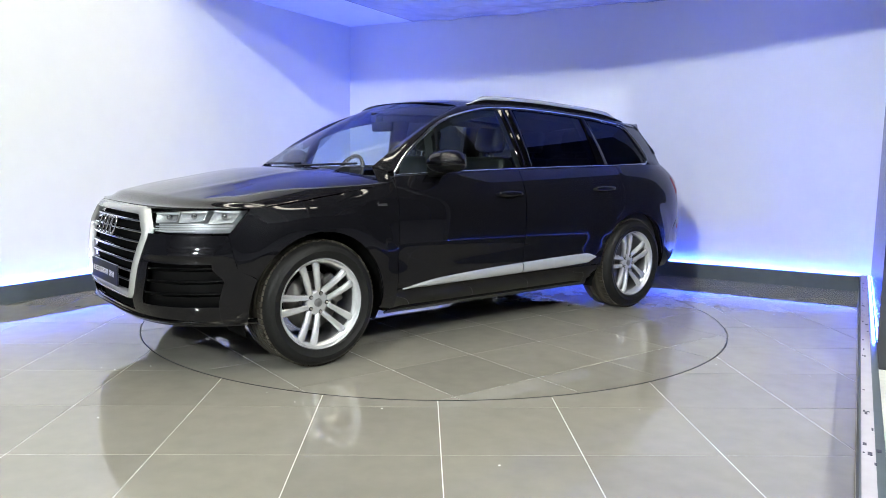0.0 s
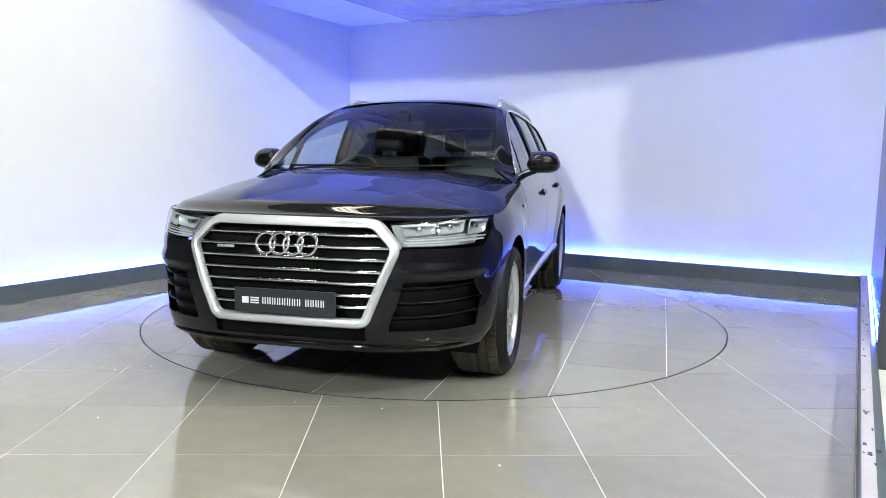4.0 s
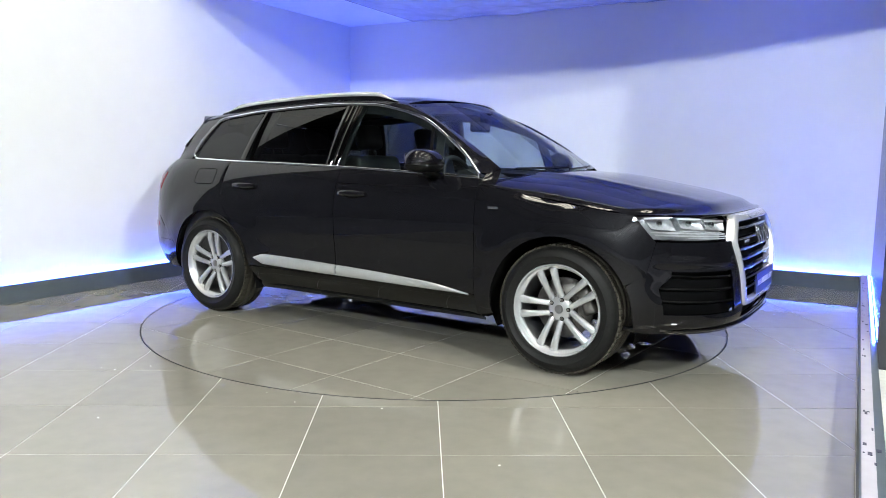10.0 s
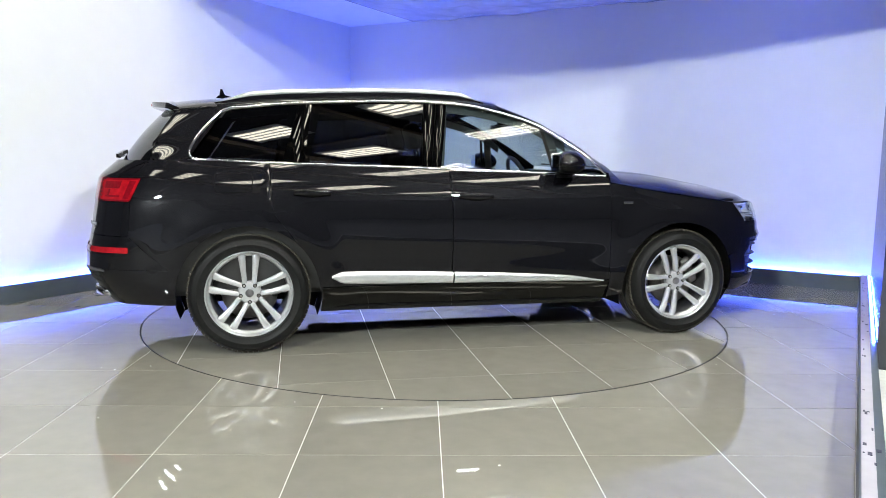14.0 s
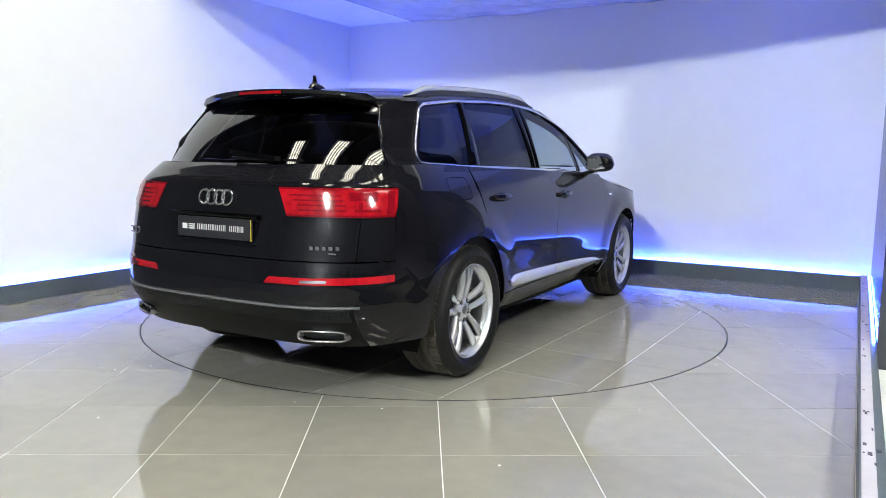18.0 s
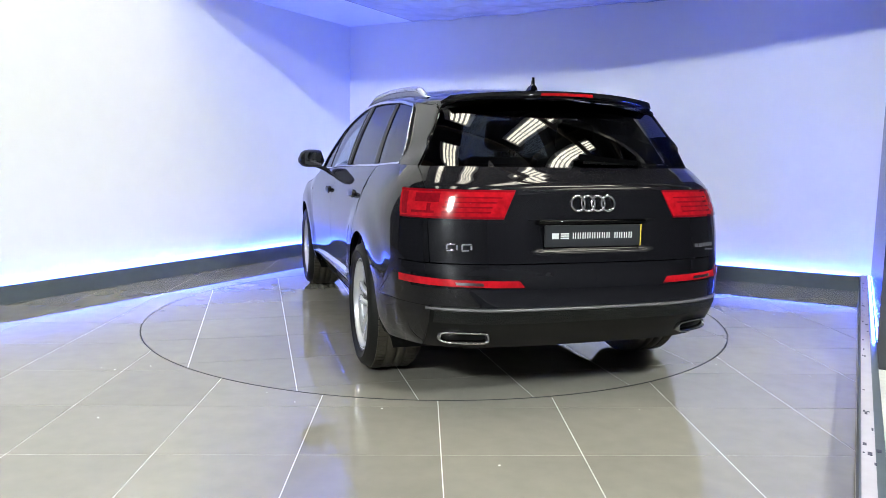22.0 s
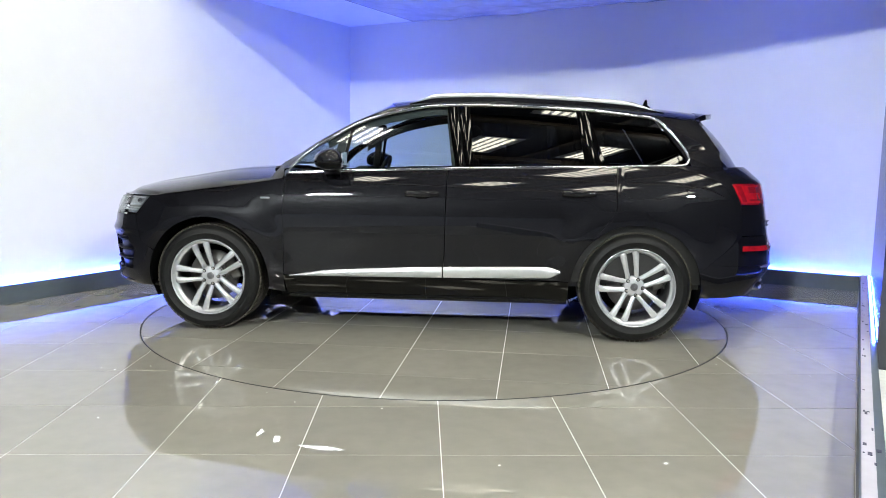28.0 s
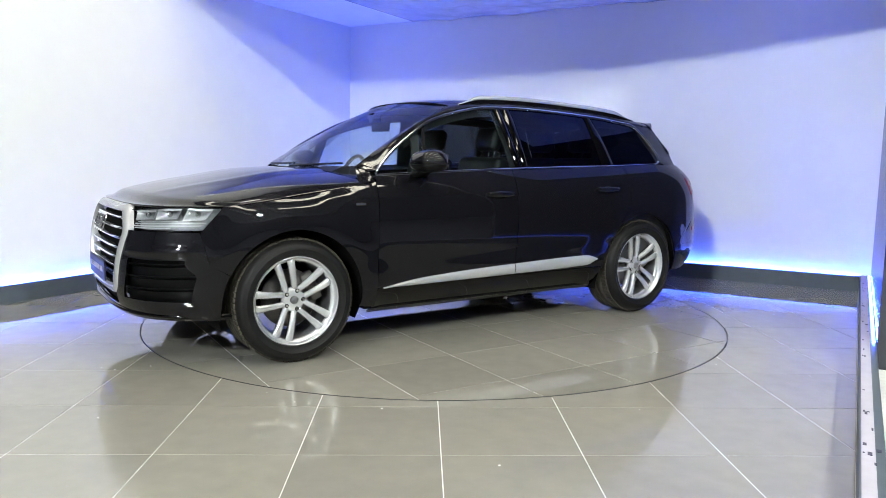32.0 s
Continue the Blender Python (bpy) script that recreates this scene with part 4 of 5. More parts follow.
    def refl(u, v):
        lo, hi = mix(0.636, 0.643, u), mix(0.668, 0.679, u)
        return tail_span(mix(0.375, 0.40, v), -2.225, mix(lo, hi, v), u, 0.003)
    for m in (False, True):
        r = panel("bumper_lamp", refl, 24, 4, LAMP_RED, car, "long red lamp in the rear bumper", m, t=0.012)
        panel("clear_cell", lambda u, v: refl(mix(0.22, 0.42, u), mix(0.25, 0.65, v)) + Vector((-0.003, 0.001, 0)), 6, 2, GREY_CHROME, r, "grey cell in the red lamp", m, t=0.003)
    both("rear_bumper_skin", lambda u, v: tail_span(0.802, rb_outer(mix(0.315, 0.538, v)), mix(0.315, 0.538, v), u), 16, 10, PAINT, car)
    panel("valance", lambda u, v: tail_at(mix(-0.80, 0.80, u), mix(0.315, 0.536, v), -0.014 * smooth(0.80, 0.74, abs(mix(-0.80, 0.80, u))) - 0.002), 50, 8, PLASTIC, car, "black textured diffuser under the bumper")
    # the bumper's lower edge line
    edge = [tail_span(0.0, rb_outer(0.53), 0.527, 0.60 * i / 30, 0.0) for i in range(31)]
    full = [Vector((p.x, -p.y, p.z)) for p in edge[::-1]] + edge[1:]
    bm = loft([[p + Vector((0.0, 0, dz)) + Vector((dx, 0, 0)) for dx, dz in ((0.02, 0.009), (-0.003, 0.006), (-0.003, -0.006), (0.02, -0.009))] for p in full])
    part("bumper_ledge", bm, GREY_TRIM, car, "grey edge above the diffuser", smooth=True)
    panel("diffuser_band", lambda u, v: tail_at(mix(-0.78, 0.78, u), mix(0.455, 0.515, v), -0.006), 50, 4, MESH, car, "black honeycomb band over the diffuser", t=0.006)
    # exhaust trims
    for s in (-1, 1):
        rings = []
        for d, grow in ((0.06, -0.010), (-0.004, -0.010), (-0.008, -0.004), (-0.004, 0.0), (0.05, 0.0)):
            rg = []
            for i in range(28):
                a = 2 * math.pi * i / 28
                c, q = math.cos(a), math.sin(a)
                yy = (0.114 + grow) * math.copysign(abs(c) ** 0.35, c)
                zz = (0.030 + grow) * math.copysign(abs(q) ** 0.5, q)
                y = s * (0.640 + yy * 1.0)
                rg.append((rear(y, 0.40) - 0.006 + d, y, 0.380 + zz))
            rings.append(rg)
        ex = part("exhaust_trim", loft(rings, caps=False), GREY_CHROME, car, "grey chrome framed exhaust outlet", smooth=True)
        x0 = rear(0.77, 0.39) + 0.03
        part("outlet", box(x0, x0 + 0.01, s * 0.64 - 0.108, s * 0.64 + 0.108, 0.352, 0.408), DARK, ex)
    # rear emblem and badges
    emblem(tailgate, 0, 1.033, 0.036, 0.054, lambda y, z, o: (rear(y, z) - 0.010 - o, y, z), 0.006)
    put = plate(rear(0, 0.86) + 0.012, 0.822, 0.928, 0.262, -1, True)
    plate_print(put, -1)
    put(0.262, 0.256, 0.0, 1.0, YELLOW, "plate_edge")
    for y0, y1 in ((0.735, 0.682), (0.668, 0.618)):
        for ya, yb, za, zb in ((y0, y1, 0.835, 0.842), (y0, y1, 0.806, 0.813), (y0, y0 - 0.009, 0.813, 0.835), (y1 + 0.009, y1, 0.813, 0.835)):
            x = rear((ya + yb) / 2, 0.83)
            part("badge", box(x - 0.007, x + 0.004, yb, ya, za, zb, bevel=0.001), CHROME, tailgate, "small bright badge")
    for k in range(5):
        y0 = -0.60 - 0.030 * k
        x = rear(y0, 0.81)
        part("badge", box(x - 0.006, x + 0.006, y0 - 0.022, y0, 0.802, 0.822, bevel=0.002), CHROME, tailgate, "small bright badge")
    part("badge", box(rear(0.7, 0.78) - 0.005, rear(0.7, 0.78) + 0.01, -0.735, -0.655, 0.783, 0.791), CHROME, tailgate, "small bright badge")
    # gate handle recess edge above the plate
    part("gate_grip", box(rear(0, 0.95) - 0.012, rear(0, 0.95) + 0.03, -0.29, 0.29, 0.934, 0.952, bevel=0.006), GLOSS, tailgate, "gloss black grip over the plate", smooth=True)

    # --- upper skin
    TW = 0.90
    def ws_top(t):
        return 0.300 - 0.13 * t * t

    def ws_bot(t):
        return 1.150 - 0.17 * t * t

    def screen(u, v):
        t = mix(-TW, TW, v)
        x = mix(ws_bot(t), ws_top(t), u)
        k = (t / TW) ** 2
        z0 = mix(top(ws_bot(0), 0).z, top(ws_bot(TW), TW).z, k)
        z1 = mix(top(ws_top(0), 0).z, top(ws_top(TW), TW).z, k)
        y = t * mix(edge_y(ws_bot(TW)), edge_y(ws_top(TW)), u)
        return Vector((x - 0.003, y, mix(z0, z1, u) + 0.05 * u * (1 - u) * 4 * 0.55 - 0.003))

    def pillar(u, v):
        a = screen(u, 1.0)
        b = top(mix(0.962, ws_top(TW), u), 1.0)
        p = a.lerp(b, v)
        return p + Vector((0.3, 0.5, 0.6)) * (0.014 * math.sin(math.pi * v) * smooth(0.0, 0.35, u))
    windscreen = panel("windscreen", screen, 30, 40, PANE, car, "curved clear windscreen", t=0.0)
    both("pillar", pillar, 30, 8, PAINT, car)

    def roof(u, v):
        t = 2 * v - 1
        tt = math.copysign(abs(t) ** 0.9, t)
        x0 = ws_top(tt) if abs(tt) < TW else ws_top(TW)
        x = mix(x0, ROOF_END + 0.10 * tt * tt, u)
        return top(x, tt)
    panel("roof", roof, 50, 60, PAINT, car, "black roof", out=(-0.8, 0, 0.3), t=0.02)
    # dark pane edge along the screen
    panel("screen_band", lambda u, v: screen(mix(0.92, 1.0, u), v) - Vector((0.003, 0, 0.005)), 3, 30, GLOSS, windscreen, "black band at the top of the pane", t=0.0)
    panel("cowl", lambda u, v: Vector((mix(1.20, 1.10, u) - 0.19 * (2 * v - 1) ** 2, (2 * v - 1) * 0.68, 1.146 - 0.045 * (2 * v - 1) ** 2)), 3, 24, PLASTIC, car, "black panel at the foot of the windscreen", t=0.01)
    both("wing_corner", cheek, 8, 8, PAINT, car)

    # --- window openings and their bright surround
    def glass_patch(x0b, x0t, x1b, x1t, lift=0.0, drop=0.012, bow=0.0):
        def fn(u, v):
            xb, xt = mix(x0b, x1b, u), mix(x0t, x1t, u)
            zb = BELT(xb) + 0.012
            zt = WIN_TOP(xt) - drop
            if xt < -1.62:
                zt = mix(1.540, 1.225, min(1, (-1.62 - xt) / 0.22)) - drop
            z = mix(zb, max(zt, zb + 0.002), v)
            x = mix(xb, xt, v)
            return Vector((x, cabin(x, z) - 0.008 + lift + bow * math.sin(math.pi * u), z))
        return fn
    for m in (False, True):
        panel("window", glass_patch(0.56, 0.50, 0.905, 0.86), 16, 12, PANE, car, "small clear front quarter pane", m, t=0.0)
        panel("window", glass_patch(-0.250, -0.175, 0.535, 0.475), 24, 14, PANE, car, "clear front door pane", m, t=0.0)
        panel("window", glass_patch(-1.145, -1.085, -0.375, -0.335), 24, 14, TINT, car, "dark tinted rear door pane", m, t=0.0)
        panel("window", glass_patch(-1.835, -1.625, -1.285, -1.165), 24, 14, TINT, car, "dark tinted rear quarter pane", m, t=0.0)
        panel("window_post", glass_patch(0.535, 0.475, 0.56, 0.50, 0.004), 2, 12, PLASTIC, car, "thin black post between the panes", m, t=0.006)
        panel("centre_pillar", glass_patch(-0.310, -0.245, -0.250, -0.175, 0.004, bow=0.012), 10, 12, GLOSS, car, "gloss black pillar cover", m, t=0.006)
        panel("centre_pillar", glass_patch(-0.375, -0.335, -0.316, -0.251, 0.004, bow=0.012), 10, 12, GLOSS, car, "gloss black pillar cover", m, t=0.006)
        panel("rear_pillar", glass_patch(-1.285, -1.165, -1.145, -1.085, 0.004, bow=0.012), 10, 12, GLOSS, car, "gloss black pillar cover", m, t=0.006)
    # rail round the windows
    loop = []
    for i in range(60):
        x = mix(0.925, -1.79, i / 59)
        loop.append((x, cabin(x, BELT(x)) + 0.006, BELT(x)))
    for i in range(1, 24):
        k = i / 24
        x = -1.79 * (1 - k) ** 2 - 1.955 * 2 * k * (1 - k) - 1.63 * k * k
        z = 1.213 * (1 - k) ** 2 + 1.223 * 2 * k * (1 - k) + 1.545 * k * k
        loop.append((x, cabin(x, z) + 0.003, z))
    for i in range(60):
        x = mix(-1.60, 0.915, i / 59)
        z = WIN_TOP(x)
        loop.append((x, cabin(x, z) + 0.003, z))
    for m in (False, True):
        ribbon(loop, 0.020, 0.006, "window_trim", CHROME, car, "bright trim round the side windows", closed=True,
               across=lambda p: (0, -0.35, 1) if (BELT(p.x) + 0.01 > p.z or p.x > -1.60) else (0.75, -0.2, -0.55), mirror=m)
    # roof side between window top and roof edge
    both("roof_side", lambda u, v: Vector((mix(0.925, -1.64, u), 0, 0)) + Vector((0, cabin(mix(0.925, -1.64, u), mix(WIN_TOP(mix(0.925, -1.64, u)), EDGE_Z(mix(0.925, -1.64, u)), v)), mix(WIN_TOP(mix(0.925, -1.64, u)), EDGE_Z(mix(0.925, -1.64, u)), v))), 50, 3, PAINT, car)

    # --- rear pillar and window
    def gedge(v):
        """Side edge of the rear window, from its foot to the roof."""
        z = mix(1.205, 1.500, v)
        x = mix(rear(0.79, 1.205), -1.95, v) - 0.022 * math.sin(math.pi * v)
        return Vector((x, mix(0.79, edge_y(-1.95) + 0.01, v), z))

    def dlo_rear(v):
        x, z = mix(-1.868, -1.63, v ** 0.95), mix(1.215, 1.548, v)
        return Vector((x, cabin(x, z), z))

    def dpillar(u, v):
        a, b = dlo_rear(v), gedge(v)
        q = tail_span(0.79, -1.868, 1.208, 1 - u)
        if v == 0:
            return q
        bulge = q - dlo_rear(0).lerp(gedge(0), u)
        soft = a.lerp(b, u) + bulge * (0.55 + 0.45 * (1 - v))
        y = a.y - 0.055
        c = Vector((b.x + 0.40 * (y - b.y), y, (a.z + b.z) / 2))
        w = 1.9
        den = (1 - u) ** 2 + 2 * w * u * (1 - u) + u * u
        tight = (a * (1 - u) ** 2 + c * (2 * w * u * (1 - u)) + b * (u * u)) / den
        return soft.lerp(tight, smooth(0.0, 0.35, v))
    both("rear_pillar_skin", dpillar, 18, 22, PAINT, car)
    # filler above the window corner to the roof edge
    both("rear_pillar_skin", lambda u, v: dpillar(u, 1.0).lerp(top(mix(-1.63, -1.95, u), 1.0), v), 16, 3, PAINT, car)

    def rwin(u, v):
        t = 2 * u - 1
        e = gedge(v * 1.0)
        y = e.y * t * 0.985
        bow = (1 - abs(t) ** 2.2) * mix(TAIL(1.205) - rear(0.79, 1.205), -0.115, v)
        return Vector((e.x + bow, y, e.z + 0.055 * v * (1 - t * t)))
    pane = panel("rear_window", rwin, 30, 20, TINT, car, "dark tinted rear window", t=0.0)
    for u0, u1, v0, v1 in ((0.0, 0.10, 0.0, 1.0), (0.90, 1.0, 0.0, 1.0), (0.10, 0.90, 0.0, 0.05), (0.10, 0.90, 0.86, 1.0)):
        panel("pane_edge", lambda u, v: rwin(mix(u0, u1, u), mix(v0, v1, v)) + Vector((0.004, 0, -0.002)), 12, 10, GLOSS, pane, "black printed edge of the pane", t=0.0)

    def spoil(u, v):
        t = 2 * v - 1
        x0, x1 = ROOF_END + 0.10 * t * t + 0.03, -2.165 + 0.175 * abs(t) ** 2.5
        x = mix(x0, x1, u)
        p = top(x0, t * 0.985)
        return Vector((x, p.y * mix(1.0, 0.94, u), mix(p.z, mix(1.592, 1.565, t * t), u) + 0.007))
    sp = panel("roof_spoiler", spoil, 10, 40, PAINT, car, "black spoiler over the rear window", t=0.035, out=(-2.1, 0, 0.5))
    panel("brake_light", lambda u, v: spoil(1.0, mix(0.37, 0.63, u)) + Vector((-0.005, 0, -0.010 - 0.015 * v)), 16, 2, LAMP_RED, sp, "red third brake light", t=0.006)
    # wiper
    wp = part("rear_wiper", loft([[(x + dx, y, z + dz) for dx, dz in ((-0.014, 0.012), (-0.014, -0.012), (0.006, -0.012), (0.006, 0.012))]
                                  for x, y, z in ((-2.375, 0.02, 1.262), (-2.385, -0.12, 1.246), (-2.38, -0.30, 1.232), (-2.37, -0.33, 1.23))]), GLOSS, car, "black rear wiper arm", smooth=False)
    part("wiper_blade", loft([[(x + dx, y, z + dz) for dx, dz in ((-0.008, 0.006), (-0.008, -0.006), (0.006, -0.006), (0.006, 0.006))]
                              for x, y, z in ((-2.39, 0.0, 1.232), (-2.385, -0.2, 1.226), (-2.34, -0.44, 1.222))]), PLASTIC, wp)

    # --- roof rails, aerial
    for m in (False, True):
        rail, foot = [], []
        for i in range(41):
            k = i / 40
            x = mix(0.10, -1.70, k)
            y = edge_y(x) - 0.055
            base = top(x, (edge_y(x) - 0.055) / edge_y(x)).z
            h = 0.050 * smooth(0.0, 0.12, k) * smooth(1.0, 0.86, k) + 0.002
            f = -1 if m else 1
            rail.append([(x, f * (y + dy), base + dz) for dy, dz in ((0.020, h * 0.40), (0.020, h * 0.68), (0.010, h * 0.96), (-0.002, h), (-0.012, h * 0.92), (-0.018, h * 0.5), (-0.018, h * 0.40))])
            foot.append([(x, f * (y + dy), base + dz) for dy, dz in ((0.016, -0.012), (0.016, h * 0.42), (-0.016, h * 0.42), (-0.016, -0.02))])
        bar = part("roof_rail", loft(rail), SATIN, car, "satin silver roof rail", smooth=True)
        part("rail_foot", loft(foot), PAINT, bar, "black foot under the rail")
    fin = loft([[(-1.66 + 0.075 * (1 - k) * a - 0.035 * k, s * 0.022 * (1 - 0.8 * k), 1.642 + h) for a, s in ((1.0, 0.4), (0.3, 1), (-0.7, 1), (-1.0, 0.5), (-1.0, -0.5), (-0.7, -1), (0.3, -1), (1.0, -0.4))]
                for k, h in ((0.0, 0.0), (0.35, 0.022), (0.75, 0.034), (0.9, 0.075))])
    part("aerial", fin, GLOSS, car, "black fin aerial on the roof")

    # --- door handles, badges, fuel flap lines
    for m in (1, -1):
        for x, z, door in ((-0.03, 0.985, fd), (-1.10, 1.005, rd)):
            d = door[0] if m == 1 else door[1]
            y = side(x, z)
            # A raised dark bulge stands for the shade in the handle's hollow.
            cup = bmesh.new()
            bmesh.ops.create_uvsphere(cup, u_segments=16, v_segments=8, radius=1.0)
            for v in cup.verts:
                v.co = Vector((x + v.co.x * 0.075, m * (y - 0.004 + v.co.y * 0.010), z - 0.004 + v.co.z * 0.040))
            part("handle_shade", cup, DARK, d, "dark bulge standing for the handle's shaded hollow", smooth=True)
            rings = []
            for i in range(13):
                k = i / 12
                xx = x + mix(-0.115, 0.115, k)
                o = 0.036 * math.sin(math.pi * min(max(k, 0.06), 0.94)) ** 0.45
                hh = 0.016 + 0.006 * math.sin(math.pi * k)
                yy = side(xx, z)
                rings.append([(xx, m * (yy + o * 0.55 + 0.013 * math.cos(a)), z + 0.012 + hh * math.sin(a)) for a in [2 * math.pi * j / 10 for j in range(10)]])
            part("handle", loft(rings), PAINT, d, "black door handle", smooth=True)
        y = side(1.07, 0.954)
        part("wing_badge", box(1.035, 1.105, *sorted((m * (y - 0.006), m * (y + 0.006))), 0.946, 0.962, bevel=0.002), CHROME, car, "small bright badge on the wing")

    both_flap = lambda u, v: (mix(-1.69, -1.47, u), side(mix(-1.69, -1.47, u), mix(1.02, 1.135, v)) + 0.0012, mix(1.02, 1.135, v))
    flap = []
    for k in range(40):
        a = 2 * math.pi * k / 40
        px = -1.58 + 0.113 * math.copysign(abs(math.cos(a)) ** 0.35, math.cos(a))
        pz = 1.077 + 0.060 * math.copysign(abs(math.sin(a)) ** 0.35, math.sin(a))
        flap.append((px, side(px, pz) + 0.0006, pz))
    ribbon(flap, 0.005, 0.0012, "flap_gap", DARK, car, "dark gap round the fuel flap", closed=True, across=lambda p: (p.x + 1.58, 0, (p.z - 1.077) * 1.9), mirror=True)
    panel("fuel_flap", both_flap, 10, 6, PAINT, car, "flush fuel flap", mirror=True, t=0.004)
    for y0, y1 in ((-0.62, 0.02), (-0.02, 0.60)):
        rings = []
        for i in range(9):
            k = i / 8
            y = mix(y0, y1, k)
            x = 1.150 - 0.17 * (y / 0.75) ** 2 + 0.03 - 0.05 * k
            p = screen(0.03 + 0.03 * k, 0.5 + 0.5 * y / 0.74)
            rings.append([(p.x + dx, p.y, p.z + dz + 0.006) for dx, dz in ((0.012, -0.016), (0.018, -0.010), (0.026, -0.016), (0.018, -0.022))])
        part("wiper", loft(rings), PLASTIC, car, "black windscreen wiper")
    # --- mirrors
    for m in (1, -1):
        def shell(lo, hi, up, shrink=1.0):
            """Rings of the mirror's shell; up says how far it rises over its waist, or falls below it."""
            rings = []
            for i in range(11):
                k = i / 10
                yy = mix(lo, hi, k)
                full = max(0.05, 1 - abs(2 * k - 0.86) ** 3.2 / 1.6) ** 0.5
                w, h = 0.122 * full * shrink, up * full
                rings.append([(0.60 + w * math.cos(a) * (1.0 if math.cos(a) > 0 else 0.72) - 0.03 * k, m * yy, 1.203 + h * max(0.0, math.sin(a)) ** 0.85 if i else 1.203 + h * 0.3 * math.sin(a))
                              for a in [math.pi * j / 14 for j in range(15)]])
            return rings
        mir = part("door_mirror", loft(shell(0.925, 1.140, 0.098)), PAINT, car, "gloss black door mirror", smooth=True)
        part("mirror_base", loft(shell(0.925, 1.136, -0.052, 0.96)), PLASTIC, mir, "satin black underside of the mirror", smooth=True)
        part("mirror_foot", loft([[(0.61 + dx * q, m * yy, zz + dz * q) for dx, dz in ((-0.07, -0.02), (0.06, -0.02), (0.06, 0.02), (-0.07, 0.02))]
                                  for yy, zz, q in ((0.86, 1.118, 1.0), (0.91, 1.136, 0.8), (0.955, 1.152, 0.7), (0.985, 1.166, 0.8))]), PLASTIC, mir, "black mirror foot", smooth=True)
        x = 0.50
        part("mirror_pane", loft([[(x - 0.004 * q, m * yy, 1.222 + s * h) for s in (-1, 1) for q in (s, -s)] for yy, h in ((0.95, 0.050), (1.02, 0.055), (1.09, 0.046))]), MIRROR, mir, "mirror glass")

    build_inside(car)
    settle_overhangs(car)
    for x, w in ((WHEEL_X, 0.934), (-WHEEL_X, 0.938)):
        for m in (1, -1):
            build_wheel(car, x, m * w, m)
    return car


def settle_overhangs(car):
    """Draw the ends of the body in to their true length."""
    for ob in car.children_recursive:
        for v in ob.data.vertices:
            if v.co.x < -1.95:
                v.co.x = -1.95 + (v.co.x + 1.95) * 0.937
            elif v.co.x > 1.95:
                v.co.x = 1.95 + (v.co.x - 1.95) * 0.962


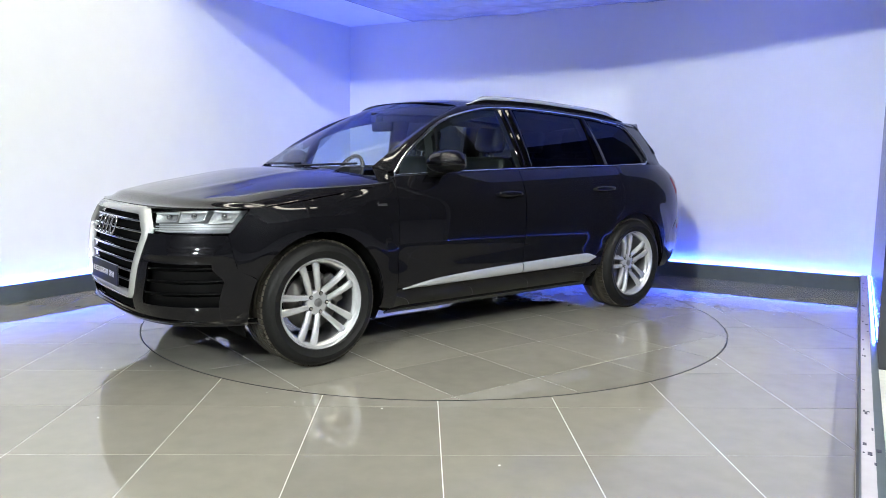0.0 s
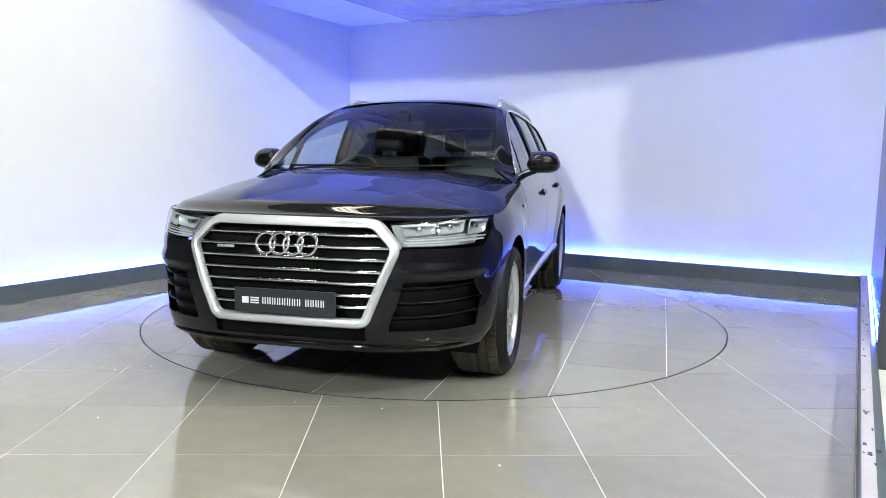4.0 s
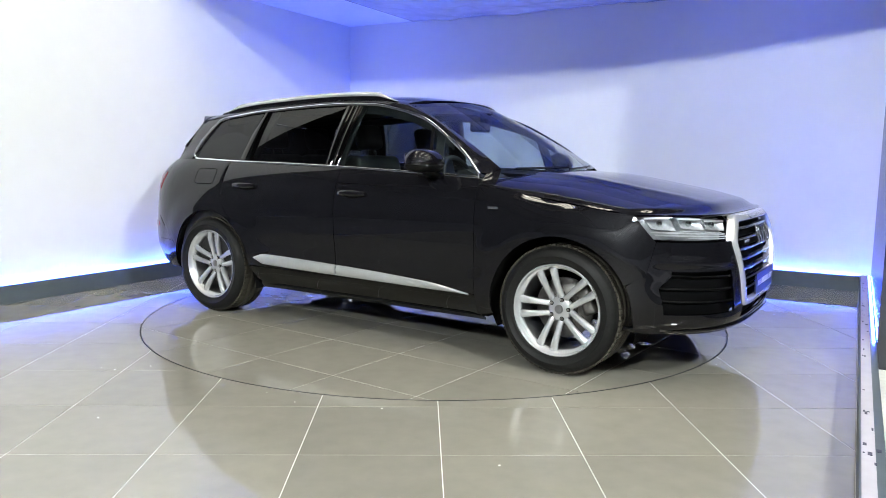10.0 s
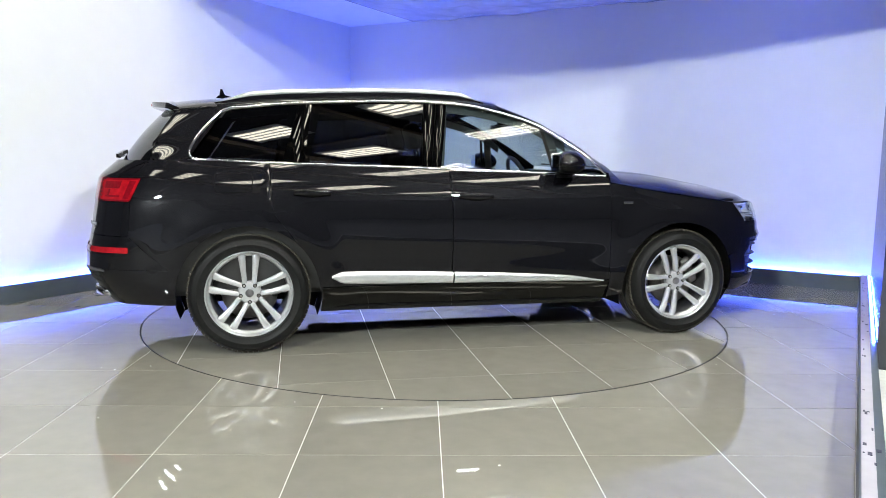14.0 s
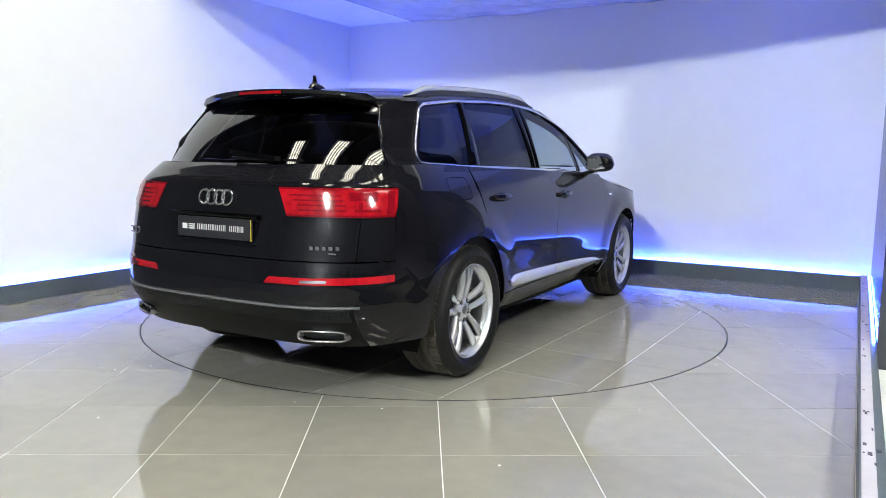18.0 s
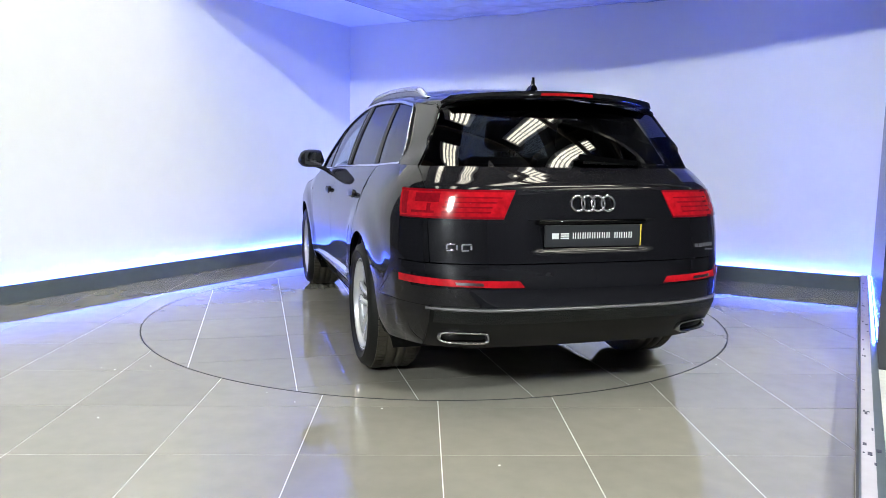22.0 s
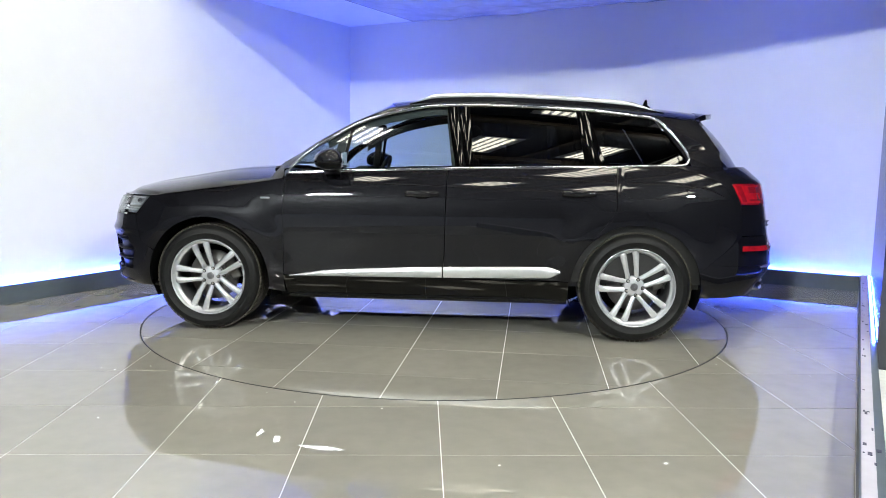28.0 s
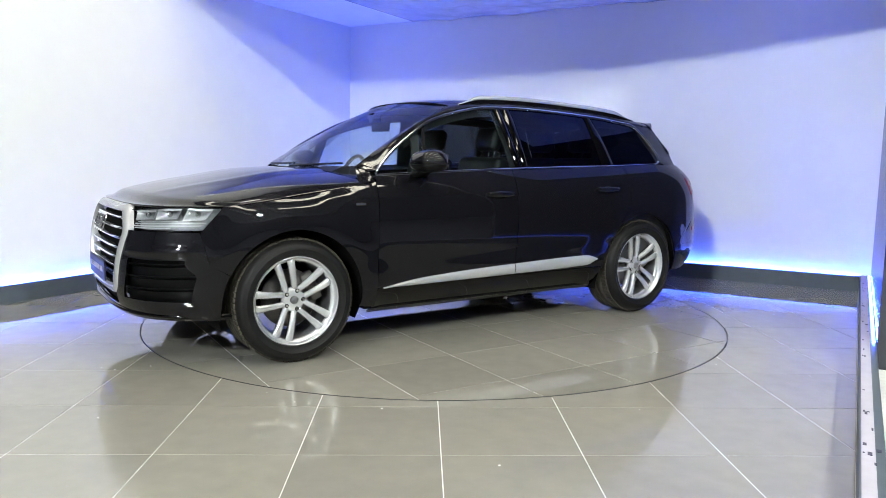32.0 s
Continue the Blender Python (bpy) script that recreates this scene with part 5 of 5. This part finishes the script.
def build_inside(car):
    """Floor pan, wheel houses, dashboard, wheel, seats: what shows through the panes and under the body."""
    pan = bmesh.new()
    add_box(pan, -2.25, 2.20, -0.58, 0.58, 0.27, 0.34)
    add_box(pan, -1.03, 0.99, -0.86, 0.86, 0.26, 0.38)
    add_box(pan, -2.35, -1.98, -0.66, 0.66, 0.36, 0.70)
    add_box(pan, 1.98, 2.22, -0.62, 0.62, 0.34, 0.78)
    add_box(pan, 1.0, 2.0, -0.60, 0.60, 0.34, 0.90)
    part("underbody", pan, DARK, car, "dark underside of the car")
    for x in (WHEEL_X, -WHEEL_X):
        for m in (1, -1):
            def house(u, v):
                a = mix(-0.35, math.pi + 0.35, u)
                r = ARCH + 0.012 if v > 0 else ARCH + 0.012
                y = mix(0.60, 0.945, v)
                y = min(y, side(x + r * math.cos(a), max(0.25, WHEEL_Z + r * math.sin(a))) - 0.012)
                return (x + r * math.cos(a), m * y, WHEEL_Z + r * math.sin(a))
            panel("wheel_house", house, 28, 3, DARK, car, "dark wheel arch liner", t=0.0)

            def wall(u, v):
                a = mix(-0.35, math.pi + 0.35, u)
                r = mix(0.02, ARCH + 0.01, v)
                return (x + r * math.cos(a), m * 0.60, WHEEL_Z + r * math.sin(a))
            panel("wheel_house", wall, 28, 1, DARK, car, "dark wheel arch liner", t=0.0)
    # inner door cards close the cabin below the belt
    for m in (False, True):
        panel("door_card", lambda u, v: (mix(0.95, -2.1, u), side(mix(0.95, -2.1, u), mix(0.40, BELT(mix(0.95, -2.1, u)) - 0.01, v)) - 0.05 - 0.03 * (1 - v), mix(0.40, BELT(mix(0.95, -2.1, u)) - 0.012, v)),
              20, 6, LEATHER, car, "dark inner door lining", m, t=0.0)
        panel("door_card", lambda u, v: Vector((mix(0.95, -2.1, u), side(mix(0.95, -2.1, u), BELT(mix(0.95, -2.1, u))) - mix(0.015, 0.10, v), BELT(mix(0.95, -2.1, u)) - 0.006 - 0.03 * v)), 20, 2, LEATHER, car, "dark inner door lining", m, t=0.0)
    for m in (False, True):
        panel("inner_frame", lambda u, v: (mix(0.66, -1.60, u), cabin(mix(0.66, -1.60, u), WIN_TOP(mix(0.66, -1.60, u))) - 0.030 + 0.010 * v, WIN_TOP(mix(0.66, -1.60, u)) - 0.060 * v - 0.004), 30, 3, LEATHER, car, "dark inner frame over the windows", m, t=0.012)
        for xb, xt, w in ((-0.31, -0.25, 0.085), (-1.215, -1.125, 0.10), (0.60, 0.545, 0.03)):
            panel("inner_frame", lambda u, v: (mix(xb, xt, v) + w * (u - 0.5) * 2, cabin(mix(xb, xt, v), mix(BELT(xb), WIN_TOP(xt), v)) - 0.028, mix(BELT(xb), WIN_TOP(xt) - 0.01, v)), 3, 8, LEATHER, car, "dark inner pillar cover", m, t=0.012)
    cab = bmesh.new()
    add_box(cab, -1.95, 1.0, -0.84, 0.84, 0.36, 0.40)
    part("cabin_floor", cab, LEATHER, car, "dark cabin floor")
    panel("headlining", lambda u, v: top(mix(0.12, -2.0, u), mix(-0.86, 0.86, v)) - Vector((0, 0, 0.05)), 20, 14, LINING, car, "pale grey headlining", t=0.0)
    # dashboard
    prof = ((1.02, 1.07), (0.90, 1.105), (0.72, 1.115), (0.60, 1.09), (0.56, 0.98), (0.62, 0.80), (0.70, 0.50), (1.02, 0.50))
    rings = [[(x - 0.05 * (abs(y) / 0.8) ** 2 * 0, y, z) for x, z in prof] for y in (-0.68, -0.5, 0, 0.5, 0.68)]
    dash = part("dashboard", loft(rings), LEATHER, car, "dark dashboard")
    part("instrument_hood", loft([[(x, y, z) for x, z in ((0.75, 1.12), (0.62, 1.17), (0.56, 1.165), (0.58, 1.05), (0.75, 1.05))] for y in (-0.56, -0.50, -0.26, -0.20)]), LEATHER, dash)
    # steering wheel on the right
    rim = bmesh.new()
    n, m_ = 36, 8
    t = Matrix.Translation((0.47, -0.38, 1.085)) @ pose(0, 0, 0, 0, 66, 0)
    vs = [[rim.verts.new(t @ Vector(((0.18 + 0.016 * math.cos(b)) * math.cos(a), (0.18 + 0.016 * math.cos(b)) * math.sin(a), 0.016 * math.sin(b))))
           for b in [2 * math.pi * j / m_ for j in range(m_)]] for a in [2 * math.pi * i / n for i in range(n)]]
    for i in range(n):
        for j in range(m_):
            rim.faces.new((vs[i][j], vs[(i + 1) % n][j], vs[(i + 1) % n][(j + 1) % m_], vs[i][(j + 1) % m_]))
    bmesh.ops.recalc_face_normals(rim, faces=rim.faces[:])
    wheel = part("steering_wheel", rim, LEATHER, car, "black steering wheel", smooth=True)
    part("wheel_boss", box(-0.06, 0.06, -0.165, 0.165, -0.02, 0.02, t, bevel=0.01), LEATHER, wheel)
    part("wheel_trim", box(-0.012, 0.012, -0.06, 0.06, 0.02, 0.026, t), SATIN, wheel, "silver wheel trim")

    def seat(x, y, w, base, back, head):
        s = part("seat", box(x - 0.25, x + 0.25, y - w, y + w, base - 0.14, base, bevel=0.05, seg=3), LEATHER, car, "black leather seat", smooth=True)
        lean = Matrix.Translation((x - 0.22, y, base - 0.05)) @ pose(0, 0, 0, 0, -14, 0)
        part("seat_back", box(-0.07, 0.07, -w, w, 0.0, back, lean, bevel=0.05, seg=3), LEATHER, s, smooth=True)
        for yy in head:
            part("headrest", box(-0.05, 0.05, yy - 0.13, yy + 0.13, back + 0.05, back + 0.24, lean, bevel=0.045, seg=3), LEATHER, s, smooth=True)
            for d in (-0.05, 0.05):
                part("headrest_post", box(-0.006, 0.006, yy + d - 0.006, yy + d + 0.006, back - 0.02, back + 0.08, lean), CHROME, s)
    for y in (-0.39, 0.39):
        seat(0.05, y, 0.27, 0.70, 0.62, (0.0,))
    for y in (-0.50, 0.0, 0.50):
        seat(-0.85, y, 0.235, 0.74, 0.58, (0.0,))
    # inner mirror
    p = top(0.46, 0.0)
    im = part("inner_mirror", box(p.x - 0.075, p.x - 0.045, -0.13, 0.13, p.z - 0.16, p.z - 0.085, bevel=0.012), GLOSS, car, "inner rear-view mirror", smooth=True)
    part("mirror_stalk", box(p.x - 0.05, p.x + 0.03, -0.03, 0.03, p.z - 0.10, p.z - 0.02, bevel=0.01), GLOSS, im)


def ring_faces(bm, rings):
    m = len(rings[0])
    for a, b in zip(rings, rings[1:]):
        for j in range(m):
            bm.faces.new((a[j], b[j], b[(j + 1) % m], a[(j + 1) % m]))
    bmesh.ops.recalc_face_normals(bm, faces=bm.faces[:])


def lathe(profile, n=64):
    """A body of revolution round the y axis from (radius, y) pairs."""
    bm = bmesh.new()
    rings = [[bm.verts.new((r * math.cos(2 * math.pi * i / n), y, r * math.sin(2 * math.pi * i / n))) for i in range(n)] for r, y in profile]
    ring_faces(bm, rings)
    return bm


WHEEL_SHAPES = {}


def wheel_shapes():
    """The meshes that the four wheels share; y points out of the car."""
    s = WHEEL_SHAPES
    s["tyre"] = lathe([(0.268, 0.018), (0.2725, 0.038), (0.279, 0.048), (0.2815, 0.0465), (0.292, 0.054), (0.310, 0.0575), (0.3115, 0.0590), (0.318, 0.0590), (0.3195, 0.0572), (0.335, 0.0550), (0.350, 0.046), (0.360, 0.030), (0.366, 0.016), (0.3735, 0.0)], 96)
    tread = bmesh.new()
    n = 72
    prof = [(0.3735, 0.0), (0.375, -0.010), (0.376, -0.040), (0.370, -0.042), (0.370, -0.050), (0.3795, -0.052), (0.3800, -0.100), (0.371, -0.102), (0.371, -0.112),
            (0.380, -0.114), (0.3800, -0.150), (0.371, -0.152), (0.371, -0.162), (0.3795, -0.164), (0.378, -0.215), (0.366, -0.235), (0.335, -0.262), (0.27, -0.25)]
    ring_faces(tread, [[tread.verts.new((r * math.cos(2 * math.pi * i / n), y, r * math.sin(2 * math.pi * i / n))) for i in range(n)] for r, y in prof])
    s["tread"] = tread
    blocks = bmesh.new()
    for i in range(n):
        a = 2 * math.pi * i / n
        m = Matrix.Rotation(-a, 4, "Y")
        add_box(blocks, 0.356, 0.3797, -0.040, 0.010, -0.0125, 0.0125, m)
        add_box(blocks, 0.366, 0.3800, -0.215, -0.166, -0.0140, 0.0140, m)
    s["tread_block"] = blocks
    s["rim"] = lathe([(0.283, 0.016), (0.2845, 0.034), (0.282, 0.040), (0.2765, 0.040), (0.273, 0.030), (0.269, 0.014), (0.263, 0.008), (0.257, 0.007), (0.250, -0.014)], 72)
    s["barrel"] = lathe([(0.250, -0.014), (0.243, -0.030), (0.238, -0.10), (0.236, -0.20), (0.262, -0.235)], 72)
    spoke = bmesh.new()
    secs = []
    for r, w, y, d in ((0.045, 0.024, -0.016, 0.050), (0.085, 0.0175, -0.010, 0.052), (0.14, 0.0185, 0.004, 0.046), (0.20, 0.0225, 0.013, 0.040), (0.240, 0.0255, 0.013, 0.034), (0.266, 0.032, 0.008, 0.03)):
        secs.append([(r, y - d, -w * 0.8), (r, y - 0.016, -w), (r, y - 0.004, -w * 0.78), (r, y, 0.0), (r, y - 0.004, w * 0.78), (r, y - 0.016, w), (r, y - d, w * 0.8)])
    vs = [[spoke.verts.new(p) for p in sec] for sec in secs]
    for a, b in zip(vs, vs[1:]):
        for j in range(7):
            spoke.faces.new((a[j], a[(j + 1) % 7], b[(j + 1) % 7], b[j]))
    spoke.faces.new(vs[0])
    spoke.faces.new(vs[-1][::-1])
    bmesh.ops.recalc_face_normals(spoke, faces=spoke.faces[:])
    s["spoke"] = spoke
    s["hub"] = lathe([(0.001, -0.010), (0.060, -0.012), (0.074, -0.018), (0.080, -0.035), (0.082, -0.06), (0.001, -0.06)], 40)
    s["hub_cap"] = lathe([(0.001, 0.000), (0.022, -0.001), (0.027, -0.004), (0.028, -0.014)], 32)
    s["bolt"] = lathe([(0.001, -0.003), (0.006, -0.003), (0.008, -0.006), (0.0085, -0.016)], 10)
    s["bolt_seat"] = lathe([(0.0085, -0.0105), (0.0125, -0.0095), (0.0135, -0.013)], 14)
    s["disc"] = lathe([(0.07, -0.085), (0.185, -0.085), (0.186, -0.11), (0.07, -0.11)], 48)
    s["hat"] = lathe([(0.001, -0.062), (0.085, -0.062), (0.09, -0.085)], 32)
    s["caliper"] = box(-0.20, -0.115, -0.125, -0.060, -0.10, 0.10, bevel=0.018)
    for k in list(s):
        me = bpy.data.meshes.new(k)
        bm = s[k]
        if k not in ("tyre", "tread", "tread_block"):
            for v in bm.verts:
                v.co.x, v.co.z = v.co.x * 0.957, v.co.z * 0.957
        for f in bm.faces:
            f.smooth = k not in ("tread_block",)
        bm.to_mesh(me)
        bm.free()
        me.materials.append({"tyre": RUBBER, "tread": TREAD, "tread_block": TREAD, "rim": ALLOY, "barrel": BARREL, "spoke": ALLOY, "hub": ALLOY, "hub_cap": GREY_TRIM, "bolt": IRON, "bolt_seat": DARK, "disc": IRON, "hat": IRON, "caliper": IRON}[k])
        s[k] = me


def build_wheel(car, x, y, m):
    if not WHEEL_SHAPES:
        wheel_shapes()
    s = WHEEL_SHAPES
    turn0 = {(True, True): -2, (True, False): 2, (False, True): 65, (False, False): 54}[(x > 0, m > 0)]
    wheel = new("wheel", s["rim"])
    wheel.parent = car
    tagged(wheel, "silver alloy wheel with five pairs of spokes")
    base = Matrix.Translation((x, y, 0.3815)) @ (pose(0, 0, 0) if m > 0 else pose(0, 0, 0, 0, 0, 180))
    wheel.matrix_basis = base

    def put(name, local=None, label=""):
        ob = new(name, s[name])
        ob.parent = wheel
        if local:
            ob.matrix_basis = local
        if label:
            tagged(ob, label)
        return ob
    put("tyre", None, "black tyre side wall")
    put("tread", None, "dusty brown tyre tread")
    tagged(put("tread_block", None, "dusty tread blocks"), kind="stuff")
    put("hub")
    put("barrel", None, "inside of the rim, darkened for shade")
    put("hub_cap", None, "dark round hub cap")
    put("disc", None, "steel brake disc")
    put("hat")
    cal = put("caliper", pose(0, 0, 0, 0, 25, 0), "grey brake caliper")
    for k in range(5):
        a = turn0 + 72 * k
        for d in (-1, 1):
            # the two spokes of a pair run almost side by side
            put("spoke", pose(0, 0, 0, 0, a, 0) @ pose(0, 0, d * 0.023, 0, -d * 5.2, 0))
        b = a + 36
        c = pose(0, 0, 0, 0, b, 0) @ pose(0.0575, 0, 0)
        put("bolt", c)
        put("bolt_seat", c)


disc = turntable()
car = build_car()
for u in (-15.2, -16.0, -16.8):
    tube_lamp(u, 5.1, 90)
flood_lamp(-7.24, 9.6, 4.9)
for u, first, long in ((-4.35, 1.6, 2.8), (-8.2, 1.6, 1.3)):
    for k in range(5):
        roof_light(u, first + 2.15 * k, long)
ceiling_film()
floor_marks()
floor_tiles()


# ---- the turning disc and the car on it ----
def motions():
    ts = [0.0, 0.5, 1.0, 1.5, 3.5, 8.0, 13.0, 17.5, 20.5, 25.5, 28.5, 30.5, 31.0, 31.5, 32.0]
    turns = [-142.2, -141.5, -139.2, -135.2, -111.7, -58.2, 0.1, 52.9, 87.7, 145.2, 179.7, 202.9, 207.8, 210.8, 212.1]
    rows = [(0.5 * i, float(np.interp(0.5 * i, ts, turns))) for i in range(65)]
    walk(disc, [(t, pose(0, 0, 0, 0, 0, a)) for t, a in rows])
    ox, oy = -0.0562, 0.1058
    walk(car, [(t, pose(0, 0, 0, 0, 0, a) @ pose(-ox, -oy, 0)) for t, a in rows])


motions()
